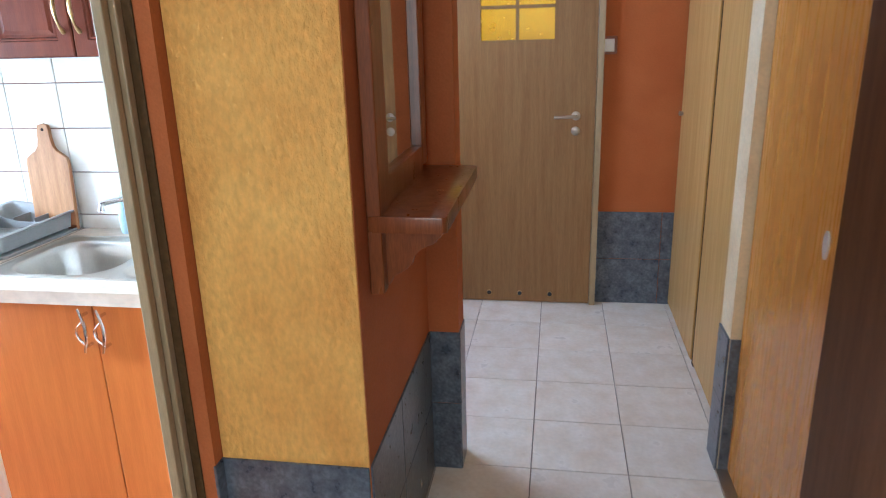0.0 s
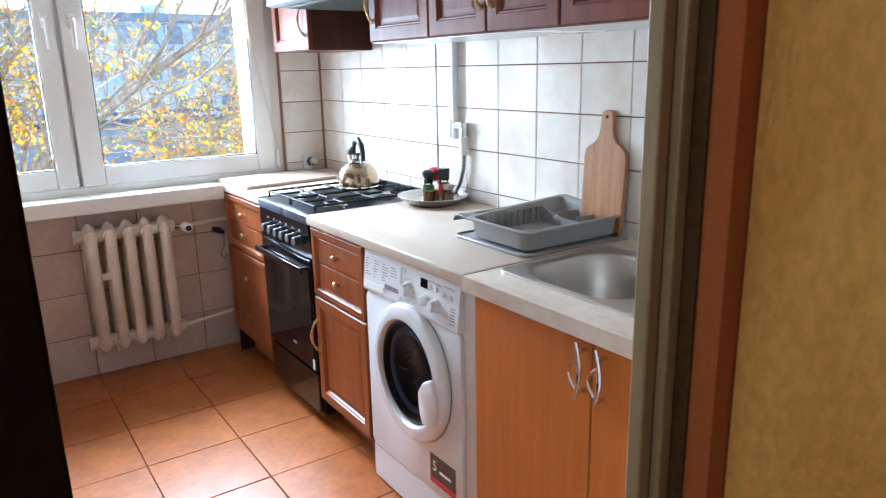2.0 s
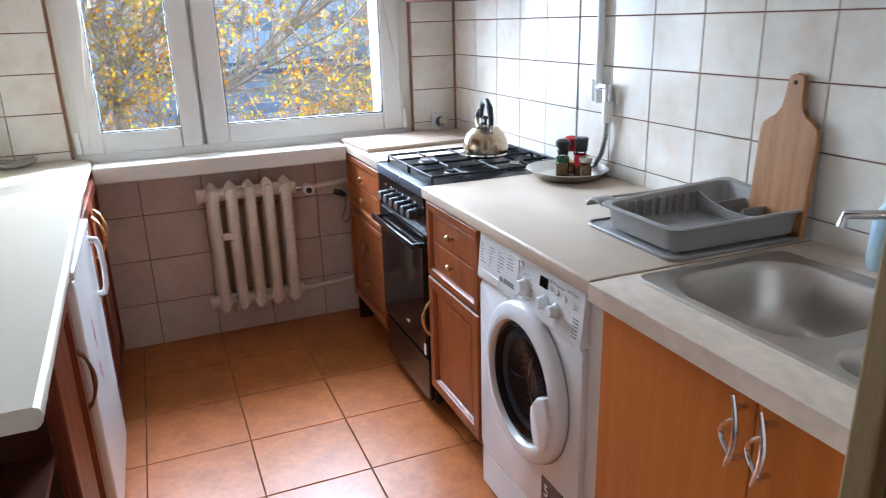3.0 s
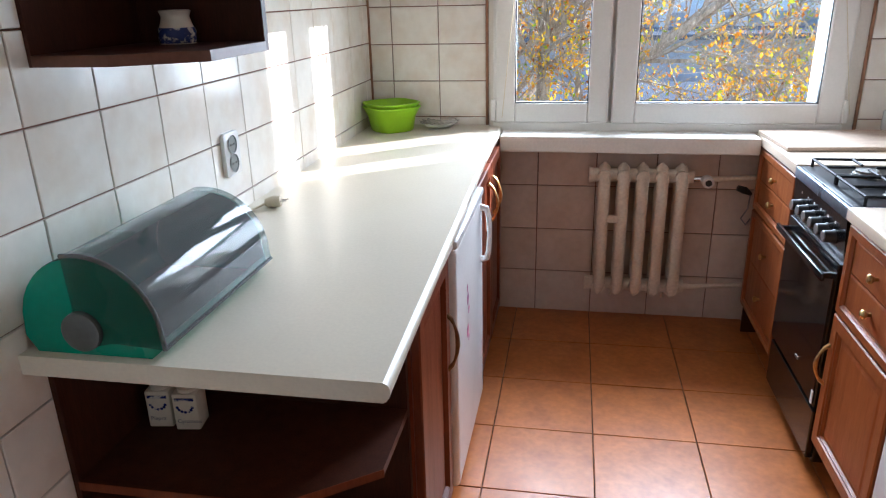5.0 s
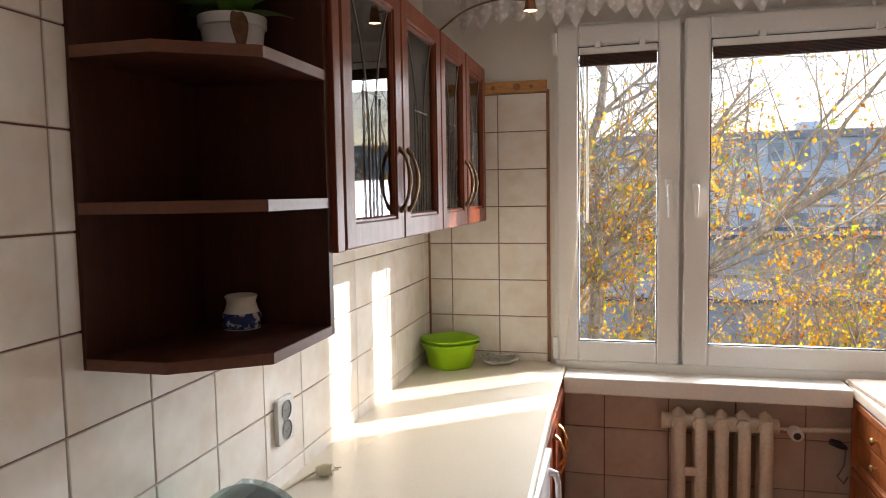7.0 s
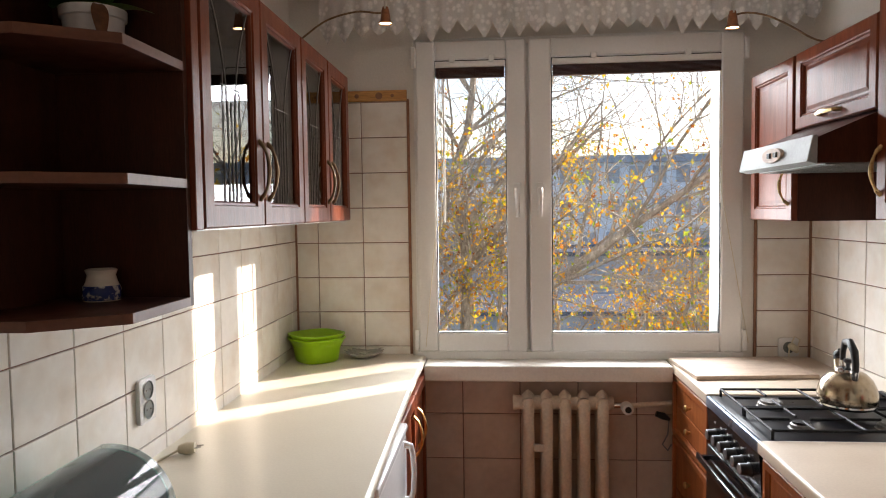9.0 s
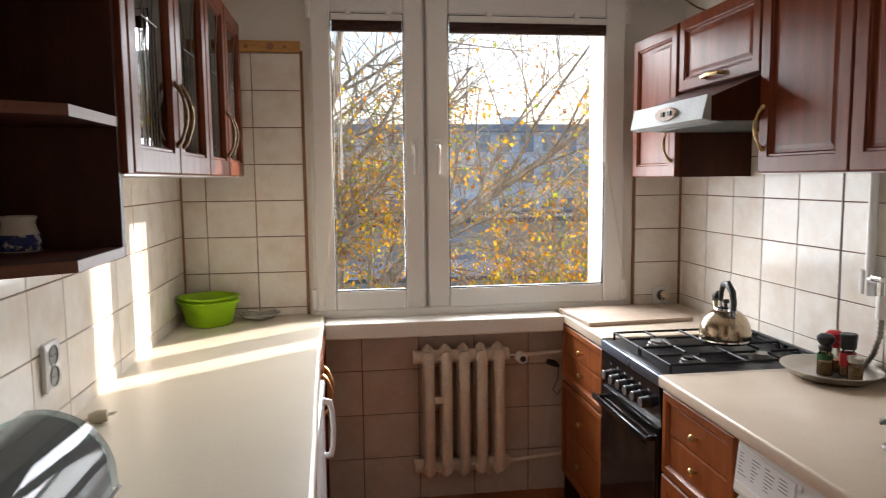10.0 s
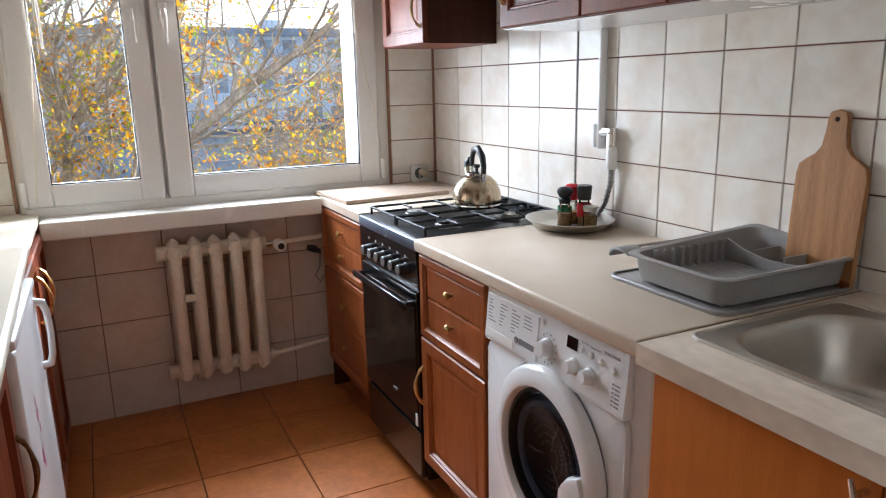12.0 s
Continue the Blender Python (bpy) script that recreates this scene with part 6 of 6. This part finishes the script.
part("finger_pull", prism([(0.60 + 0.016 * math.cos(a), 1.035 + 0.035 * math.sin(a)) for a in [2 * math.pi * k / 24 for k in range(24)]], -0.014, -0.009, 0.001, "y"), M_ALU, d, "oval steel finger pull")
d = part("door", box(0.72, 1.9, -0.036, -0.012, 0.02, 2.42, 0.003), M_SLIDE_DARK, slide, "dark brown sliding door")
part("track", box(0.0, 3.0, -0.05, 0.04, 0.0, 0.018), M_STEEL, slide)
part("top_track", box(0.0, 3.0, -0.06, 0.04, 2.42, CEIL), M_OAK_GLOSS, slide)

# hall mirror with a shelf
mir = thing("hall_mirror", "brown varnished pine mirror with a small shelf", "mirror", pose(1.50, 0.600, 0.95))
part("side_board", prism([(0.0, 0.0), (0.035, 0.0), (0.10, 0.05), (0.10, 0.9), (0.0, 0.9)], -0.035, -0.001, 0.004, "y"), M_MIRRORWOOD, mir)
part("side_board", box(0.55, 0.62, -0.03, -0.001, 0.2, 0.9, 0.004), M_MIRRORWOOD, mir)
part("top_board", box(0.0, 0.62, -0.035, -0.001, 0.9, 1.0, 0.004), M_MIRRORWOOD, mir)
part("lower_board", box(0.10, 0.55, -0.03, -0.001, 0.17, 0.26, 0.004), M_MIRRORWOOD, mir)
part("glass", box(0.10, 0.55, -0.012, -0.004, 0.26, 0.9), M_MIRROR, mir, "mirror glass")
part("shelf", prism(round_rect(-0.005, 0.62, -0.185, -0.002, 0.012), 0.150, 0.188, 0.004), M_MIRRORWOOD, mir, smooth=True)
scroll = [(-0.001, 0.152), (-0.172, 0.152), (-0.168, 0.135), (-0.145, 0.112), (-0.118, 0.104), (-0.100, 0.085), (-0.094, 0.062), (-0.075, 0.046), (-0.050, 0.035), (-0.040, 0.012), (-0.022, 0.002), (-0.001, 0.0)]
for x in (0.035, 0.57):
    part("bracket", prism(scroll, x, x + 0.026, 0.002, "x"), M_MIRRORWOOD, mir, "scrolled bracket under the shelf")


# ---- outside ----
M_GROUND = material("damp_yard_ground", (0.20, 0.21, 0.24), 0.9, alt=(0.22, 0.20, 0.14), scale=0.25, fine=3, fine_amount=0.3)
M_FACADE = material("blue_grey_render", (0.72, 0.77, 0.86), 0.85, alt=(0.65, 0.70, 0.79), scale=0.2, fine=3, fine_amount=0.08)
M_ROOF = material("grey_roof_felt", (0.36, 0.40, 0.47), 0.8, fine=3, fine_amount=0.2)
M_PANE = material("dark_far_glass", (0.34, 0.39, 0.47), 0.15, fine=2, fine_amount=0.3)
M_BARK = material("grey_brown_bark", (0.42, 0.36, 0.30), 0.85, alt=(0.27, 0.22, 0.17), scale=9, stretch=(1, 1, 0.35), fine=40, fine_amount=0.35, bump=0.01, bump_scale=25)
GZ = -6.0
structure("ground", box(-400, 400, 4.4, 900, GZ - 0.2, GZ), M_GROUND, "grey yard ground below the window", "ground")
block = thing("apartment_building", "long blue-grey apartment block behind the trees", "building", pose(0, 60, GZ))
part("wall", box(-60, 75, 0, 12, 0, 11.4), M_FACADE, block)
part("roof", box(-60.5, 75.5, -0.4, 12.4, 11.4, 12.0), M_ROOF, block)
for k in range(9):
    part("chimney", box(-50 + 13 * k, -48.4 + 13 * k, 4, 6, 12.0, 12.6 + 0.2 * (k % 3)), M_FACADE, block)
for s in range(4):
    for k in range(36):
        x = -30 + 1.9 * k
        w = part("window", box(x, x + 1.1, -0.06, 0.05, 1.6 + 2.7 * s, 3.0 + 2.7 * s), M_PANE, block)
M_FELT = material("dark_roof_felt", (0.13, 0.15, 0.19), 0.95, spec=0.05, fine=3, fine_amount=0.2)
garage = thing("garage_row", "low row of garages with a pale felt roof", "building", pose(0, 34, GZ))
part("wall", box(-30, 45, 0, 6, 0, 2.6), M_ROOF, garage)
part("roof", box(-30.4, 45.4, -0.4, 6.4, 2.6, 2.8), M_FELT, garage)
hall2 = thing("low_building", "low flat-roofed building across the yard", "building", pose(14, 46, GZ))
part("wall", box(-20, 24, 0, 8, 0, 4.6), M_ROOF, hall2)
part("roof", box(-20.5, 24.5, -0.5, 8.5, 4.6, 4.9), M_FELT, hall2)

M_AUTUMN = bpy.data.materials.new("autumn_leaf")
M_AUTUMN.use_nodes = True
n, l = M_AUTUMN.node_tree.nodes, M_AUTUMN.node_tree.links
n.remove(n["Principled BSDF"])
geo, ramp = n.new("ShaderNodeNewGeometry"), n.new("ShaderNodeValToRGB")
cr = ramp.color_ramp
cr.elements[0].position, cr.elements[0].color = 0.0, (0.20, 0.30, 0.03, 1)
cr.elements[1].position, cr.elements[1].color = 1.0, (0.22, 0.07, 0.02, 1)
for pos, col in ((0.14, (0.36, 0.42, 0.03)), (0.28, (0.80, 0.55, 0.05)), (0.62, (0.82, 0.44, 0.03)), (0.88, (0.62, 0.22, 0.03))):
    e = cr.elements.new(pos)
    e.color = (*col, 1)
l.new(geo.outputs["Random Per Island"], ramp.inputs[0])
dif, tra, add = n.new("ShaderNodeBsdfDiffuse"), n.new("ShaderNodeBsdfTranslucent"), n.new("ShaderNodeMixShader")
l.new(ramp.outputs[0], dif.inputs[0])
l.new(ramp.outputs[0], tra.inputs[0])
add.inputs[0].default_value = 0.55
l.new(dif.outputs[0], add.inputs[1])
l.new(tra.outputs[0], add.inputs[2])
l.new(add.outputs[0], n["Material Output"].inputs[0])


def grow(rnd, start, way, length, radius, depth, limbs, tips, sag=0.0):
    """One limb as a list of points and radii, with its side limbs."""
    pts, p, d = [Vector(start)], Vector(start), Vector(way).normalized()
    steps = max(4, int(length / 0.22))
    for k in range(steps):
        d = (d + Vector((rnd.gauss(0, 0.09), rnd.gauss(0, 0.09), rnd.gauss(0.015, 0.08) - sag)) * (1 if depth else 0.5)).normalized()
        p = p + d * length / steps
        pts.append(p.copy())
    rad = [max(0.003, radius * (1 - 0.72 * k / steps)) for k in range(steps + 1)]
    limbs.append((pts, rad))
    if depth >= 2:
        tips.extend(pts[max(1, steps // 3):])
    if depth < 4 and length > 0.35:
        count = {0: 0, 1: 16, 2: 9, 3: 5}[depth]
        for k in range(count):
            i = int(steps * (0.18 + 0.8 * (k + rnd.random()) / max(1, count)))
            i = min(steps, max(1, i))
            out = Vector((rnd.gauss(0, 1), rnd.gauss(0, 0.75), rnd.gauss(0.15, 0.7)))
            out = (out - d * out.dot(d)).normalized()
            grow(rnd, pts[i], pts[i] - pts[i - 1] + out * (pts[i] - pts[i - 1]).length * rnd.uniform(0.7, 1.4), length * rnd.uniform(0.34, 0.6), rad[i] * rnd.uniform(0.45, 0.65), depth + 1, limbs, tips, 0.01)


def leaf_cluster(bm, rnd, p, size):
    """A ragged broad leaf of seven points, bent along its middle."""
    m = Matrix.Translation(p) @ Euler((rnd.uniform(0, 6.3), rnd.uniform(0, 6.3), rnd.uniform(0, 6.3))).to_matrix().to_4x4()
    shape = ((0, 0), (0.28, 0.10), (0.55, 0.30), (0.62, 0.12), (1.0, 0.02), (0.62, -0.14), (0.5, -0.32), (0.26, -0.10))
    vs = [bm.verts.new(m @ Vector((x * size, y * size, 0.25 * abs(y) * size - 0.15 * x * x * size))) for x, y in shape]
    bm.faces.new(vs)


def tree(name, label, seed, base, boughs, leaf_count, leaf_size, low, high):
    rnd = random.Random(seed)
    t = thing(name, label, "tree", pose(*base), "trees in the yard")
    trunk, limbs, tips = [], [], []
    for start, way, length, radius in boughs:
        grow(rnd, start, way, length, radius, 1, limbs, tips)
    bm = bmesh.new()
    first = Vector(boughs[0][0])
    add_tube(bm, [(0, 0, 0), (first.x * 0.4, first.y * 0.4, first.z * 0.5), tuple(first)], [boughs[0][3] * 1.7, boughs[0][3] * 1.4, boughs[0][3] * 1.15], 12)
    part("trunk", bm, M_BARK, t, smooth=True)
    bm = bmesh.new()
    for pts, rad in limbs:
        add_tube(bm, pts, rad, 7 if rad[0] > 0.03 else 4, False)
    part("limbs", bm, M_BARK, t, smooth=True)
    bm = bmesh.new()
    tips = [p for p in tips if p.z + base[2] > -2.5]
    for k in range(leaf_count):
        p = tips[rnd.randrange(len(tips))]
        z = p.z + base[2]
        if rnd.random() > max(0.05, min(1.0, (high - z) / (high - low))):
            continue
        spread = rnd.uniform(0.03, 0.075)
        for j in range(rnd.choice((1, 2, 4, 6, 8, 11))):
            leaf_cluster(bm, rnd, p + Vector((rnd.gauss(0, spread), rnd.gauss(0, spread), rnd.gauss(-0.03, spread))), leaf_size * rnd.uniform(0.45, 1.3))
    part("crown", bm, M_AUTUMN, t, "yellow and orange autumn leaves")


tree("tree", "leaning autumn tree with thin yellow foliage", 5, (0.4, 8.6, GZ),
     [((0.1, 0.0, 5.6), (0.35, -0.05, 1.0), 4.4, 0.085), ((0.0, -0.1, 5.4), (1.0, -0.12, 0.62), 4.6, 0.07), ((0.1, 0.1, 5.0), (1.0, 0.1, 0.42), 4.8, 0.07),
      ((0.0, 0.0, 5.2), (-0.3, 0.1, 1.0), 3.6, 0.08), ((0.2, 0.0, 4.6), (1.0, -0.2, 0.15), 4.2, 0.06)], 8600, 0.054, 0.2, 3.1)
tree("tree", "bushy autumn tree with green and yellow leaves", 23, (-1.6, 9.4, GZ),
     [((0.0, 0.0, 5.0), (0.05, 0.0, 1.0), 4.6, 0.13), ((0.1, 0.0, 5.2), (0.35, -0.1, 1.0), 4.2, 0.10), ((-0.1, 0.0, 5.0), (-0.3, 0.1, 1.0), 4.0, 0.09), ((0.1, -0.1, 4.6), (0.9, -0.2, 0.5), 2.8, 0.06)],
     8200, 0.050, 0.2, 3.1)


# ---- tiles, last ----
lay_tiles("tile", wall_left, pose(0, 0, 0, 0, 0, 90), joints(1.913, 0.2005, YS, YW), joints(Z0 + 0.008, ROW, 0.0, 2.02), M_TILE, skip=lambda u, v: u > 1.86 and v < 0.84)
lay_tiles("tile", wall_right, pose(XR, YW, 0, 0, 0, -90), [0.0, 0.036, 0.248, 0.457, 0.665, 0.874, 1.095, 1.293, 1.489, 1.695, 1.899, 2.103, 2.307, 2.511, 2.715, YW - YS], joints(Z0 + 0.003, ROW, 0.76, 1.70), M_TILE)
lay_tiles("tile", wall_window, pose(0, YW, 0), [0.0, 0.1095, 0.317, 0.523], joints(Z0, ROW, 0.85, 2.02), M_TILE)
lay_tiles("tile", wall_window, pose(0, YW, 0), [2.038, XR], joints(Z0, ROW, 0.85, 2.02), M_TILE)
lay_tiles("tile", wall_window, pose(0, YW, 0), joints(0.757, 0.257, 0.5, 1.80), [0.0, 0.205, 0.411, 0.617, 0.80], M_TILE_LOW)
lay_tiles("floor_tile", floor, pose(0, 0, 0, -90), joints(1.012, 0.342, 0.45, 1.85), joints(3.663, 0.334, YS - 0.03, YW), M_TERRA)
lay_tiles("floor_tile", hall_floor, pose(0, 0, 0, -90), joints(2.56, 0.334, 1.0, 3.9), joints(0.245, 0.346, -0.6, 1.0), M_HALL_TILE)
lay_tiles("floor_tile", hall_floor_b, pose(0, 0, 0, -90), joints(2.56, 0.334, 2.42, 3.9), joints(0.245, 0.346, 1.0, 1.6), M_HALL_TILE)
DADO = [0.0, 0.27, 0.545]
lay_tiles("dado_tile", pillar, pose(1.404, 0.98, 0, 0, 0, -90), [0.0, 0.38], DADO, M_DADO, 0.003)
lay_tiles("dado_tile", pillar, pose(1.40, 0.600, 0), joints(1.0, 0.33, 0.0, 0.797), DADO, M_DADO, 0.003)
lay_tiles("dado_tile", pier, pose(2.20, 0.597, 0, 0, 0, -90), [0.0, 0.105], DADO, M_DADO, 0.003)
lay_tiles("dado_tile", pier, pose(2.196, 0.495, 0), [0.0, 0.124], DADO, M_DADO, 0.003)
lay_tiles("dado_tile", post, pose(2.286, -0.412, 0, 0, 0, -90), [0.0, 0.043], [0.0, 0.27, 0.52], M_DADO, 0.003)
lay_tiles("dado_tile", post, pose(2.43, -0.409, 0, 0, 0, 180), [0.0, 0.14], [0.0, 0.27, 0.52], M_DADO, 0.003)
lay_tiles("dado_tile", wall_end, pose(3.90, -0.02, 0, 0, 0, -90), [0.0, 0.385, 0.47, 0.9], DADO, M_DADO, 0.003)
lay_tiles("dado_tile", wall_hall, pose(1.36, 0.975, 0), [0.0, 0.044], DADO, M_DADO, 0.003)
